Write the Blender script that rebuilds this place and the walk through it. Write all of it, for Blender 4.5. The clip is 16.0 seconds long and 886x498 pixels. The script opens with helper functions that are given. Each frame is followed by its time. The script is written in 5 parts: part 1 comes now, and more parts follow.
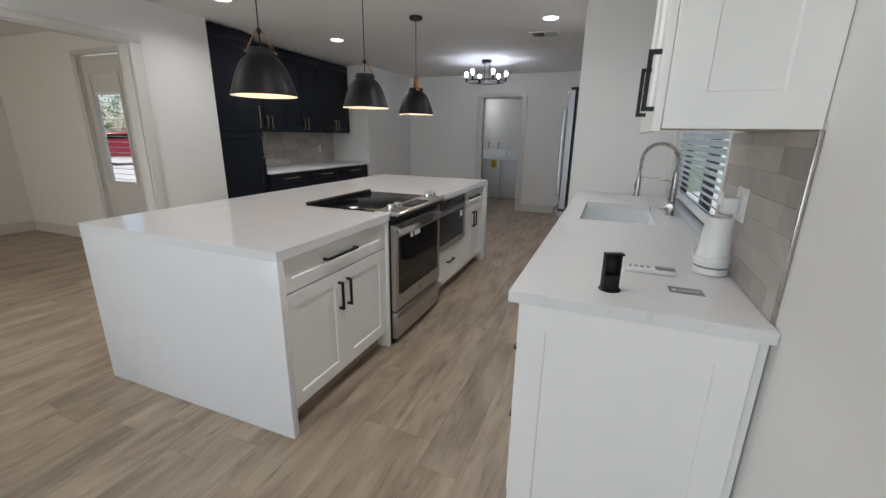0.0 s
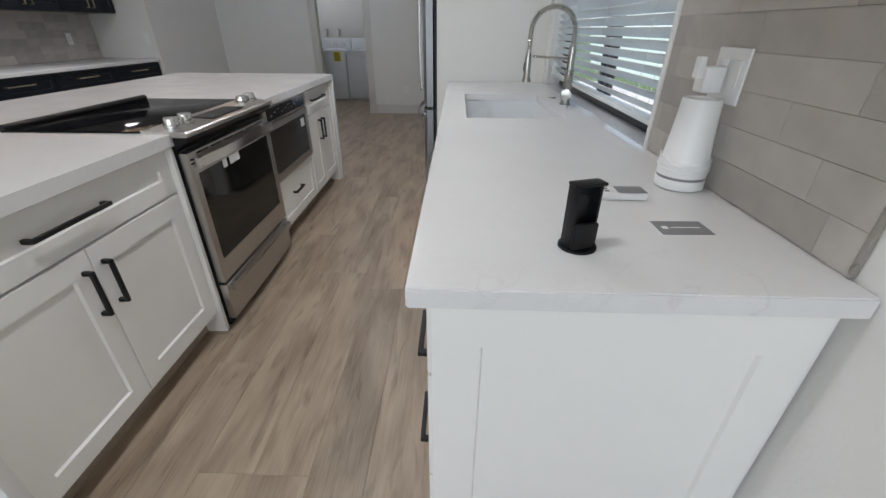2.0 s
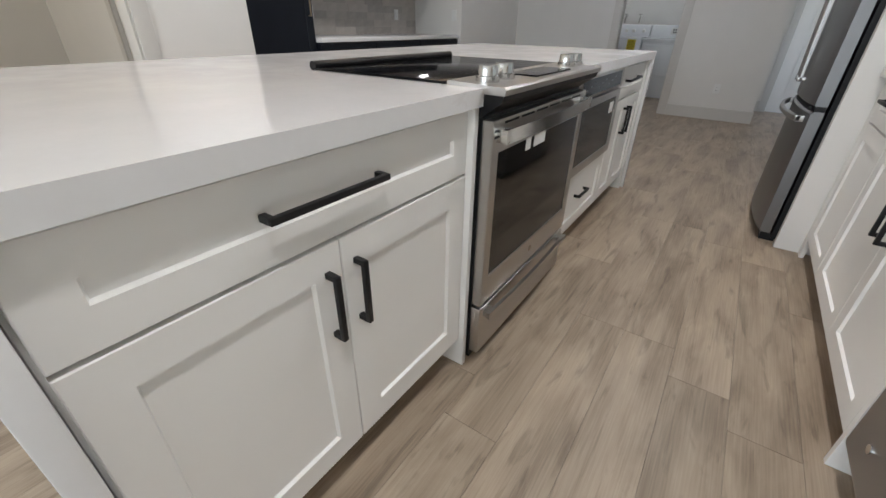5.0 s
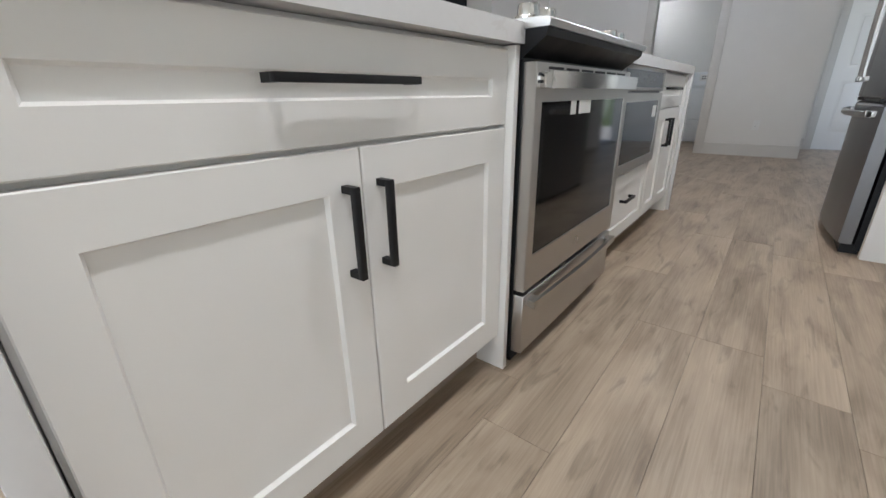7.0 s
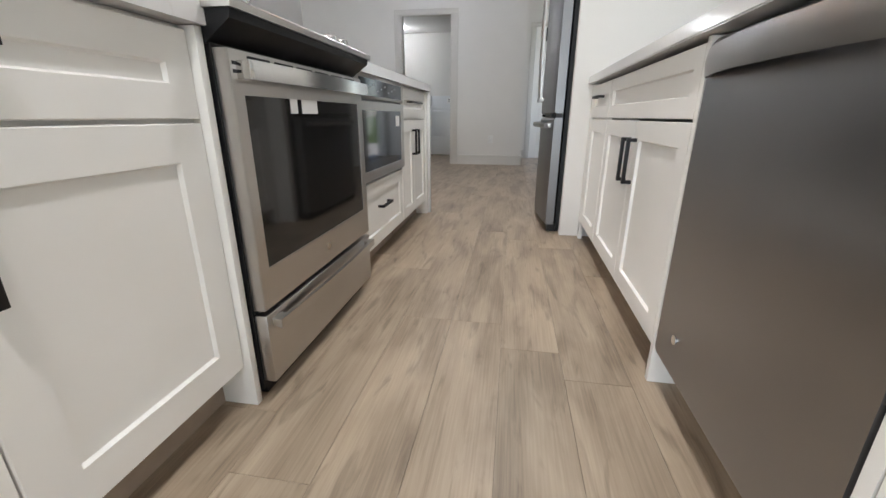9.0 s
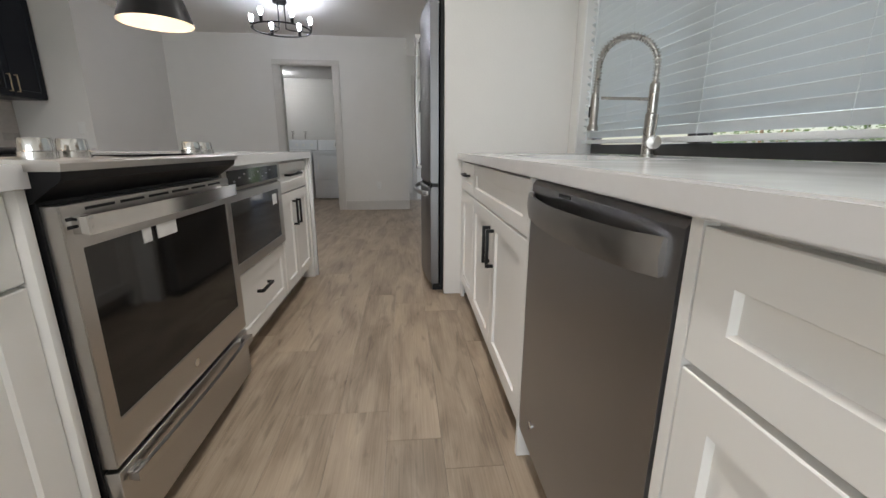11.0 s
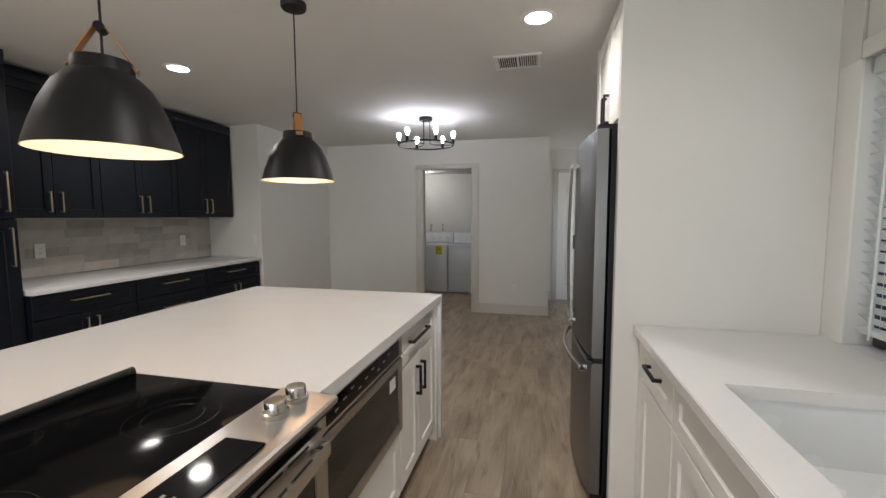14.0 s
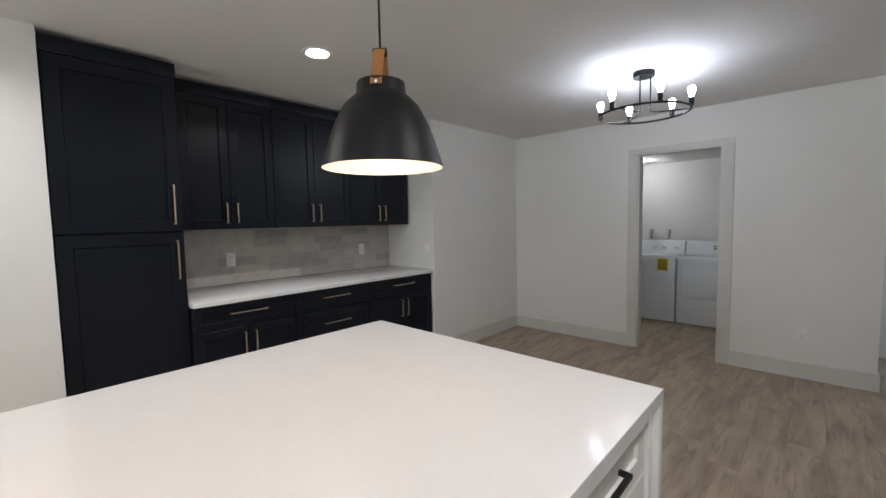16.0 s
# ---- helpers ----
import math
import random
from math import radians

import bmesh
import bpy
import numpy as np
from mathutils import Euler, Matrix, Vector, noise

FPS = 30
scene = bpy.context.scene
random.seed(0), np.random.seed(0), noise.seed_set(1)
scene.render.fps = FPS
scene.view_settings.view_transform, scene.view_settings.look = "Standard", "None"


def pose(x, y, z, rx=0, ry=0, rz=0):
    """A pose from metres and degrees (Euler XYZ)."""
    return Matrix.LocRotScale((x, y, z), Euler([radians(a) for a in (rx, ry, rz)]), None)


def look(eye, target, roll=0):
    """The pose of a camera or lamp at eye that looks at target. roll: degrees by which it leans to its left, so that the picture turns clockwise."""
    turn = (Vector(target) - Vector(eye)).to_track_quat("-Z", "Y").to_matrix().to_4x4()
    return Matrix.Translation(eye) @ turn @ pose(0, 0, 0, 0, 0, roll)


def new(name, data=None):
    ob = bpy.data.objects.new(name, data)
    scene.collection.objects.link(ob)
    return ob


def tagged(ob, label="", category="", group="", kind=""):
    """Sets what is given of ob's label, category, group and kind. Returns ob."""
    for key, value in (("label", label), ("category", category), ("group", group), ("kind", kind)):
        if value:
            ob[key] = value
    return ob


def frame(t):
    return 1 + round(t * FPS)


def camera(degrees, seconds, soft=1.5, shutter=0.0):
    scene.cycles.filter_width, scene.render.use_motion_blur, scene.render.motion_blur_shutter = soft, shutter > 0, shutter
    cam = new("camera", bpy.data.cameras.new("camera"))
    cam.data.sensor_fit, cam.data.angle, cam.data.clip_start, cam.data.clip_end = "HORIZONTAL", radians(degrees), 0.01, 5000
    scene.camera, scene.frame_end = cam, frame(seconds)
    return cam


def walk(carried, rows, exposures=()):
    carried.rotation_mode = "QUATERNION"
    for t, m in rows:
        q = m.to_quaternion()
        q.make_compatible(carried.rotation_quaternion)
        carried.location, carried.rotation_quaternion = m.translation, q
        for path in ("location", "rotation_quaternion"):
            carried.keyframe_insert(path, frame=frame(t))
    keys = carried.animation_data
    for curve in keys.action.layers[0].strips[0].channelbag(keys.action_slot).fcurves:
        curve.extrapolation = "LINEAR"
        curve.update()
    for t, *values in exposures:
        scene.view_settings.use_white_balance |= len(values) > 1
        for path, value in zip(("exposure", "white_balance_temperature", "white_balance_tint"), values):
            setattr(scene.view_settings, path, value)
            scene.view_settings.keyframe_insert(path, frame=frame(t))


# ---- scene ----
cam = camera(95.6, 16.0)
PATH = [
    (0, (0.352, 0.305, 1.386), (-0.357, 2.094, 0.841), 0.9),
    (0.5, (0.339, 0.423, 1.348), (-0.312, 2.188, 0.668), 0.1),
    (1, (0.32, 0.622, 1.324), (-0.214, 2.375, 0.524), -0.2),
    (1.5, (0.283, 0.788, 1.292), (-0.024, 2.55, 0.398), -0.0),
    (2, (0.177, 0.988, 1.26), (0.138, 2.741, 0.297), 0.3),
    (2.5, (0.049, 1.159, 1.231), (-0.102, 2.866, 0.198), 1.0),
    (3, (-0.052, 1.336, 1.218), (-0.558, 2.922, 0.11), -0.2),
    (3.5, (-0.127, 1.41, 1.199), (-0.804, 2.878, 0.022), -0.7),
    (4, (-0.22, 1.48, 1.181), (-0.966, 2.915, 0.005), 0.4),
    (4.5, (-0.317, 1.533, 1.126), (-1.201, 2.955, 0.033), 1.8),
    (7, (-0.377, 1.56, 0.763), (-1.555, 3.014, 0.057), -1.1),
    (7.5, (-0.369, 1.597, 0.727), (-1.411, 3.169, 0.062), -1.4),
    (8, (-0.339, 1.629, 0.717), (-1.182, 3.324, 0.071), -1.3),
    (8.5, (-0.309, 1.655, 0.712), (-0.894, 3.458, 0.073), -0.6),
    (9, (-0.263, 1.676, 0.707), (-0.575, 3.549, 0.079), 0.2),
    (9.5, (-0.213, 1.681, 0.71), (-0.277, 3.585, 0.098), 1.0),
    (12, (-0.185, 1.659, 1.211), (0.013, 3.618, 0.862), 0.0),
    (12.5, (-0.223, 1.693, 1.321), (-0.194, 3.674, 1.05), -0.1),
    (13, (-0.27, 1.808, 1.373), (-0.479, 3.787, 1.17), -0.3),
    (13.5, (-0.274, 2.027, 1.394), (-0.663, 3.982, 1.226), -0.1),
    (14, (-0.282, 2.29, 1.398), (-0.741, 4.23, 1.235), -0.2),
    (14.5, (-0.349, 2.612, 1.405), (-0.912, 4.525, 1.253), -0.5),
    (15, (-0.357, 2.897, 1.404), (-1.168, 4.72, 1.263), -0.7),
    (15.5, (-0.401, 3.167, 1.423), (-1.5, 4.832, 1.288), -0.7),
    (16, (-0.548, 3.405, 1.424), (-1.902, 4.87, 1.285), -1.1),
]
walk(cam, [(t, look(eye, target, roll)) for t, eye, target, roll in PATH],
     [(0, -0.1, 6150, 10), (1.5, -0.05, 6100, 10), (2.5, 0.18, 6000, 10), (3.0, 0.18, 6000, 10), (3.5, 0.34, 6200, 10), (4.5, 0.35, 6200, 10), (7, 0.62, 6050, 10),
      (8.5, 0.72, 6250, 10), (9.5, 0.82, 6300, 10), (12, 0.0, 6600, 10), (13, 0.1, 6700, 10), (14.5, 0.22, 6650, 10), (15.5, 0.4, 6300, 10), (16, 0.4, 6250, 10)])

# world, sun and exposure
world = bpy.data.worlds.new("sky")
scene.world = world
world.use_nodes = True
_wn = world.node_tree
_sky = _wn.nodes.new("ShaderNodeTexSky")
_sky.sky_type, _sky.sun_disc = "NISHITA", False
_sky.sun_elevation, _sky.sun_rotation = radians(78), radians(-83)
_wn.nodes["Background"].inputs["Strength"].default_value = 0.15
_wn.links.new(_sky.outputs[0], _wn.nodes["Background"].inputs["Color"])
SUN = new("sun", bpy.data.lights.new("sun", "SUN"))
SUN.data.energy, SUN.data.angle, SUN.data.color = 5.0, radians(0.5), (1.0, 0.95, 0.88)
SUN.matrix_world = look((-8, 3, 40), (0, 2, 0))


def area_lamp(name, m, w, h, power, colour, shape="RECTANGLE", spread=180):
    d = bpy.data.lights.new(name, "AREA")
    d.shape, d.size, d.size_y, d.energy, d.color, d.spread = shape, w, h, power, colour, radians(spread)
    o = new(name, d)
    o.matrix_world = m
    return o


def point_lamp(name, p, power, colour, radius):
    d = bpy.data.lights.new(name, "POINT")
    d.energy, d.color, d.shadow_soft_size = power, colour, radius
    o = new(name, d)
    o.location = p
    return o


# third, fifth and sixth are unseen, added for light at the rows' spacing
RECESSED = [(-2.83, 4.77), (-2.83, 3.17), (-2.83, 1.57), (-0.3, 4.62), (-0.3, 3.05), (-0.3, 1.5)]
PENDANTS = [(-1.5, 2.19), (-1.47, 3.20), (-1.5, 4.18)]
CEIL = 2.47
for _x, _y in RECESSED:
    area_lamp("recessed_lamp", look((_x, _y, CEIL - 0.02), (_x, _y, 0)), 0.13, 0.13, 6.5, (1.0, 0.96, 0.93), "DISK", 150)
for _x, _y in PENDANTS:
    point_lamp("pendant_lamp", (_x, _y, 1.65), 1.6, (1.0, 0.72, 0.53), 0.035)
# an area lamp stands in for sky light at the kitchen window
area_lamp("window_daylight", look((1.03, 3.21, 1.5), (0, 3.21, 1.3)), 1.65, 0.95, 3.6, (0.84, 0.94, 1.0))
# added fill from behind the camera; no such glazing is seen
area_lamp("rear_fill", look((-1.4, -3.05, 1.3), (-1.4, 3, 1.2)), 3.6, 2.1, 76, (0.92, 0.96, 1.0))
# fill lamp added to brighten the hall door; its source is unseen
area_lamp("hall_fill", look((0.84, 8.6, 1.2), (0, 8.7, 1.0)), 0.8, 1.7, 2, (0.93, 0.97, 1.0))
# warm fill added for the adjoining room, from an unseen side
area_lamp("next_room_fill", look((-5.4, -1.15, 1.4), (-5.4, 3, 1.2)), 1.4, 1.2, 28, (1.0, 0.91, 0.77))


# ---- materials ----
def material(name, colour, rough=0.5, metal=0.0, grain=0.0, scale=30.0, bump=0.0, bump_scale=200.0, stretch=(1, 1, 1), coat=0.0, spec=0.5, vary=0.0):
    """A painted or plain surface with mottling at two scales and a fine relief."""
    m = bpy.data.materials.new(name)
    m.use_nodes = True
    nt = m.node_tree
    b = nt.nodes["Principled BSDF"]
    b.inputs["Base Color"].default_value = (*colour, 1)
    b.inputs["Roughness"].default_value = rough
    b.inputs["Metallic"].default_value = metal
    b.inputs["Coat Weight"].default_value = coat
    b.inputs["Specular IOR Level"].default_value = spec
    tc = nt.nodes.new("ShaderNodeTexCoord")
    mp = nt.nodes.new("ShaderNodeMapping")
    mp.inputs["Scale"].default_value = stretch
    nt.links.new(tc.outputs["Object"], mp.inputs["Vector"])
    if grain:
        n1 = nt.nodes.new("ShaderNodeTexNoise")
        n1.inputs["Scale"].default_value, n1.inputs["Detail"].default_value = scale, 6
        n2 = nt.nodes.new("ShaderNodeTexNoise")
        n2.inputs["Scale"].default_value, n2.inputs["Detail"].default_value = scale * 0.12, 3
        nt.links.new(mp.outputs[0], n1.inputs["Vector"])
        nt.links.new(mp.outputs[0], n2.inputs["Vector"])
        add = nt.nodes.new("ShaderNodeMath")
        add.operation = "ADD"
        nt.links.new(n1.outputs["Fac"], add.inputs[0])
        nt.links.new(n2.outputs["Fac"], add.inputs[1])
        last = add.outputs[0]
        if vary:
            oi = nt.nodes.new("ShaderNodeObjectInfo")
            mu = nt.nodes.new("ShaderNodeMath")
            mu.operation = "MULTIPLY_ADD"
            mu.inputs[1].default_value = vary
            nt.links.new(oi.outputs["Random"], mu.inputs[0])
            nt.links.new(last, mu.inputs[2])
            last = mu.outputs[0]
        r = nt.nodes.new("ShaderNodeMapRange")
        r.inputs["From Min"].default_value, r.inputs["From Max"].default_value = 0.6, 1.4 + vary
        r.inputs["To Min"].default_value, r.inputs["To Max"].default_value = 1 - grain, 1 + grain
        nt.links.new(last, r.inputs["Value"])
        mix = nt.nodes.new("ShaderNodeVectorMath")
        mix.operation = "SCALE"
        mix.inputs[0].default_value = colour
        nt.links.new(r.outputs[0], mix.inputs["Scale"])
        nt.links.new(mix.outputs[0], b.inputs["Base Color"])
        rr = nt.nodes.new("ShaderNodeMapRange")
        rr.inputs["From Min"].default_value, rr.inputs["From Max"].default_value = 0.3, 0.7
        rr.inputs["To Min"].default_value, rr.inputs["To Max"].default_value = rough * 0.85, min(1, rough * 1.15)
        nt.links.new(n2.outputs["Fac"], rr.inputs["Value"])
        nt.links.new(rr.outputs[0], b.inputs["Roughness"])
    if bump:
        n3 = nt.nodes.new("ShaderNodeTexNoise")
        n3.inputs["Scale"].default_value, n3.inputs["Detail"].default_value = bump_scale, 4
        nt.links.new(mp.outputs[0], n3.inputs["Vector"])
        bp = nt.nodes.new("ShaderNodeBump")
        bp.inputs["Strength"].default_value, bp.inputs["Distance"].default_value = bump, 0.002
        nt.links.new(n3.outputs["Fac"], bp.inputs["Height"])
        nt.links.new(bp.outputs[0], b.inputs["Normal"])
    return m


def glowing(name, colour, strength):
    m = bpy.data.materials.new(name)
    m.use_nodes = True
    b = m.node_tree.nodes["Principled BSDF"]
    b.inputs["Base Color"].default_value = (*colour, 1)
    b.inputs["Emission Color"].default_value = (*colour, 1)
    b.inputs["Emission Strength"].default_value = strength
    return m


def glass_material(name, tint=(1, 1, 1), rough=0.0):
    m = bpy.data.materials.new(name)
    m.use_nodes = True
    b = m.node_tree.nodes["Principled BSDF"]
    b.inputs["Base Color"].default_value = (*tint, 1)
    b.inputs["Transmission Weight"].default_value = 1
    b.inputs["Roughness"].default_value = rough
    b.inputs["IOR"].default_value = 1.1
    return m


def wood_floor(name):
    """Greyed oak planks: long grain, soft dark figure and knots, each plank its own tone."""
    m = bpy.data.materials.new(name)
    m.use_nodes = True
    nt = m.node_tree
    L, N = nt.links.new, nt.nodes.new
    b = nt.nodes["Principled BSDF"]
    geo = N("ShaderNodeNewGeometry")
    oi = N("ShaderNodeObjectInfo")
    seed = N("ShaderNodeMath")
    seed.operation = "ADD"
    L(oi.outputs["Random"], seed.inputs[0])
    L(geo.outputs["Random Per Island"], seed.inputs[1])
    off = N("ShaderNodeCombineXYZ")
    k = N("ShaderNodeMath")
    k.operation = "MULTIPLY"
    k.inputs[1].default_value = 53.0
    L(seed.outputs[0], k.inputs[0])
    L(k.outputs[0], off.inputs["X"])
    L(k.outputs[0], off.inputs["Z"])
    add = N("ShaderNodeVectorMath")
    L(geo.outputs["Position"], add.inputs[0])
    L(off.outputs[0], add.inputs[1])

    def grain(sx, sy, scale, detail, dist=0.0):
        mp = N("ShaderNodeMapping")
        mp.inputs["Scale"].default_value = (sx, sy, 1)
        L(add.outputs[0], mp.inputs["Vector"])
        n = N("ShaderNodeTexNoise")
        n.inputs["Scale"].default_value, n.inputs["Detail"].default_value, n.inputs["Distortion"].default_value = scale, detail, dist
        L(mp.outputs[0], n.inputs["Vector"])
        return n.outputs["Fac"]
    fine = grain(22, 0.55, 9, 8, 0.3)
    figure = grain(3.4, 0.75, 2.6, 9, 0.6)
    dark = grain(9.0, 1.5, 2.4, 10, 1.2)
    ramp = N("ShaderNodeValToRGB")
    e = ramp.color_ramp.elements
    e[0].position, e[0].color = 0.32, (0.205, 0.155, 0.110, 1)
    e[1].position, e[1].color = 0.68, (0.455, 0.368, 0.274, 1)
    e2 = e.new(0.5)
    e2.color = (0.348, 0.273, 0.198, 1)
    mixf = N("ShaderNodeMath")
    mixf.operation = "MULTIPLY_ADD"
    mixf.inputs[1].default_value = 0.30
    L(fine, mixf.inputs[0])
    h = N("ShaderNodeMath")
    h.operation = "MULTIPLY"
    h.inputs[1].default_value = 0.70
    L(figure, h.inputs[0])
    L(h.outputs[0], mixf.inputs[2])
    L(mixf.outputs[0], ramp.inputs["Fac"])
    dk = N("ShaderNodeMapRange")
    dk.inputs["From Min"].default_value, dk.inputs["From Max"].default_value = 0.56, 0.70
    dk.inputs["To Min"].default_value, dk.inputs["To Max"].default_value = 1.0, 0.68
    L(dark, dk.inputs["Value"])
    tone = N("ShaderNodeMapRange")
    tone.inputs["From Max"].default_value = 1.5
    tone.inputs["To Min"].default_value, tone.inputs["To Max"].default_value = 0.9, 1.1
    L(seed.outputs[0], tone.inputs["Value"])
    mm = N("ShaderNodeMath")
    mm.operation = "MULTIPLY"
    L(dk.outputs[0], mm.inputs[0])
    L(tone.outputs[0], mm.inputs[1])
    sc = N("ShaderNodeVectorMath")
    sc.operation = "SCALE"
    L(ramp.outputs["Color"], sc.inputs[0])
    L(mm.outputs[0], sc.inputs["Scale"])
    L(sc.outputs[0], b.inputs["Base Color"])
    b.inputs["Roughness"].default_value = 0.42
    bp = N("ShaderNodeBump")
    bp.inputs["Strength"].default_value, bp.inputs["Distance"].default_value = 0.15, 0.001
    L(fine, bp.inputs["Height"])
    L(bp.outputs[0], b.inputs["Normal"])
    return m


def veined(name):
    """White quartz with faint warm flecks and a few thin veins."""
    m = material(name, (0.75, 0.745, 0.74), 0.14, grain=0.02, scale=60, spec=0.4)
    nt = m.node_tree
    b = nt.nodes["Principled BSDF"]
    src = b.inputs["Base Color"].links[0].from_socket
    tc = nt.nodes.new("ShaderNodeTexCoord")
    n = nt.nodes.new("ShaderNodeTexNoise")
    n.inputs["Scale"].default_value, n.inputs["Detail"].default_value, n.inputs["Distortion"].default_value = 2.2, 9, 1.6
    nt.links.new(tc.outputs["Object"], n.inputs["Vector"])
    r = nt.nodes.new("ShaderNodeValToRGB")
    r.color_ramp.elements[0].position, r.color_ramp.elements[0].color = 0.492, (0, 0, 0, 1)
    r.color_ramp.elements[1].position, r.color_ramp.elements[1].color = 0.508, (0, 0, 0, 1)
    r.color_ramp.elements.new(0.5).color = (1, 1, 1, 1)
    nt.links.new(n.outputs["Fac"], r.inputs["Fac"])
    n2 = nt.nodes.new("ShaderNodeTexNoise")
    n2.inputs["Scale"].default_value = 1.1
    nt.links.new(tc.outputs["Object"], n2.inputs["Vector"])
    g = nt.nodes.new("ShaderNodeMapRange")
    g.inputs["From Min"].default_value, g.inputs["From Max"].default_value, g.inputs["To Max"].default_value = 0.52, 0.68, 0.28
    nt.links.new(n2.outputs["Fac"], g.inputs["Value"])
    k = nt.nodes.new("ShaderNodeMath")
    k.operation = "MULTIPLY"
    nt.links.new(r.outputs["Color"], k.inputs[0])
    nt.links.new(g.outputs[0], k.inputs[1])
    mix = nt.nodes.new("ShaderNodeMix")
    mix.data_type = "RGBA"
    mix.inputs["B"].default_value = (0.52, 0.47, 0.42, 1)
    nt.links.new(k.outputs[0], mix.inputs["Factor"])
    nt.links.new(src, mix.inputs["A"])
    nt.links.new(mix.outputs["Result"], b.inputs["Base Color"])
    return m


WALL = material("wall_paint", (0.76, 0.745, 0.715), 0.75, grain=0.02, scale=5, bump=0.35, bump_scale=90)
CEILING = material("ceiling_paint", (0.74, 0.73, 0.71), 0.85, grain=0.02, scale=4, bump=0.4, bump_scale=70)
TRIM = material("trim_paint", (0.62, 0.60, 0.565), 0.45, grain=0.02, scale=12)
WHITE = material("white_cabinet_paint", (0.86, 0.85, 0.82), 0.38, grain=0.015, scale=10, bump=0.05, bump_scale=160)
BLACKC = material("black_cabinet_paint", (0.0065, 0.0082, 0.013), 0.34, grain=0.15, scale=9, bump=0.05, bump_scale=150, spec=0.22)
QUARTZ = veined("white_quartz")
STEEL = material("brushed_steel", (0.52, 0.50, 0.475), 0.30, 1.0, grain=0.025, scale=9)
STEELF = material("satin_steel_fridge", (0.21, 0.21, 0.215), 0.36, 1.0, grain=0.03, scale=6)
STEELH = material("brushed_steel_dishwasher", (0.32, 0.32, 0.33), 0.30, 1.0, grain=0.03, scale=6)
HANDLE = material("dark_satin_steel", (0.38, 0.37, 0.36), 0.34, 1.0, grain=0.04, scale=30)
CHROME = material("polished_steel", (0.66, 0.65, 0.63), 0.14, 1.0, grain=0.04, scale=20)
NICKEL = material("brushed_nickel", (0.45, 0.43, 0.40), 0.28, 1.0, grain=0.05, scale=60)
BLACKM = material("matte_black_metal", (0.009, 0.009, 0.010), 0.45, grain=0.1, scale=40, spec=0.35)
BLACKP = material("black_plastic", (0.007, 0.007, 0.008), 0.45, grain=0.1, scale=50, spec=0.3)
BGLASS = material("black_glass", (0.004, 0.004, 0.005), 0.06, spec=0.2)
OVENG = material("oven_glass", (0.012, 0.0115, 0.011), 0.06, spec=0.42)
COOKTOP = material("ceramic_cooktop_glass", (0.004, 0.004, 0.0045), 0.10, spec=0.08)
RING = material("burner_marking", (0.022, 0.022, 0.024), 0.2, grain=0.05, scale=80)
BRASS = material("brushed_gold", (0.62, 0.50, 0.34), 0.32, 1.0, grain=0.05, scale=60)
LEATHER = material("tan_leather", (0.50, 0.22, 0.075), 0.55, grain=0.15, scale=60, bump=0.3, bump_scale=300)
SHADEIN = material("shade_inside_paint", (0.85, 0.78, 0.66), 0.6, grain=0.02, scale=20)
BULB = glowing("bulb_glow", (0.85, 0.89, 1.0), 58)
BULBW = glowing("warm_bulb_glow", (1.0, 0.82, 0.64), 2.5)
DISC = glowing("downlight_glow", (1.0, 0.97, 0.93), 9)
PLASTIC = material("white_plastic", (0.80, 0.80, 0.78), 0.35, grain=0.015, scale=30)
ENAMEL = material("white_enamel", (0.78, 0.80, 0.82), 0.25, grain=0.01, scale=12)
GREY = material("grey_plastic", (0.22, 0.22, 0.225), 0.45, grain=0.05, scale=40)
YELLOW = material("yellow_label", (0.75, 0.62, 0.03), 0.6, grain=0.04, scale=60)
SLAT = material("white_blind_slat", (0.74, 0.77, 0.77), 0.45, grain=0.02, scale=30, bump=0.05, bump_scale=90, stretch=(1, 0.1, 1))
BRONZE = material("dark_bronze_frame", (0.035, 0.034, 0.033), 0.4, grain=0.08, scale=40)
TILE = material("grey_stone_tile", (0.46, 0.425, 0.385), 0.42, grain=0.34, scale=14, bump=0.12, bump_scale=60, vary=1.0)
GROUT = material("grout", (0.47, 0.435, 0.395), 0.85, grain=0.06, scale=90)
RAWWOOD = material("raw_plywood", (0.42, 0.25, 0.12), 0.6, grain=0.18, scale=24, stretch=(6, 0.6, 6))
KICK = material("toe_kick_board", (0.36, 0.29, 0.23), 0.6, grain=0.12, scale=20, stretch=(1, 0.15, 1))
SINKW = material("white_sink_composite", (0.80, 0.82, 0.83), 0.25, grain=0.01, scale=20)
FLOOR = wood_floor("greyed_oak_plank")
SUBFLOOR = material("dark_seam", (0.24, 0.19, 0.145), 0.8, grain=0.1, scale=30)
GLASS = glass_material("window_glass")
GRASS = material("lawn", (0.09, 0.13, 0.04), 0.9, grain=0.4, scale=6, bump=0.6, bump_scale=40)
PAVE = material("pale_concrete", (0.50, 0.48, 0.45), 0.85, grain=0.1, scale=8)
LEAF = material("leaf", (0.10, 0.16, 0.035), 0.6, grain=0.35, scale=5)
CARRED = material("red_car_paint", (0.50, 0.015, 0.03), 0.25, grain=0.03, scale=8, coat=0.6)
STUCCO = material("pale_stucco", (0.55, 0.52, 0.47), 0.9, grain=0.08, scale=6, bump=0.4, bump_scale=50)


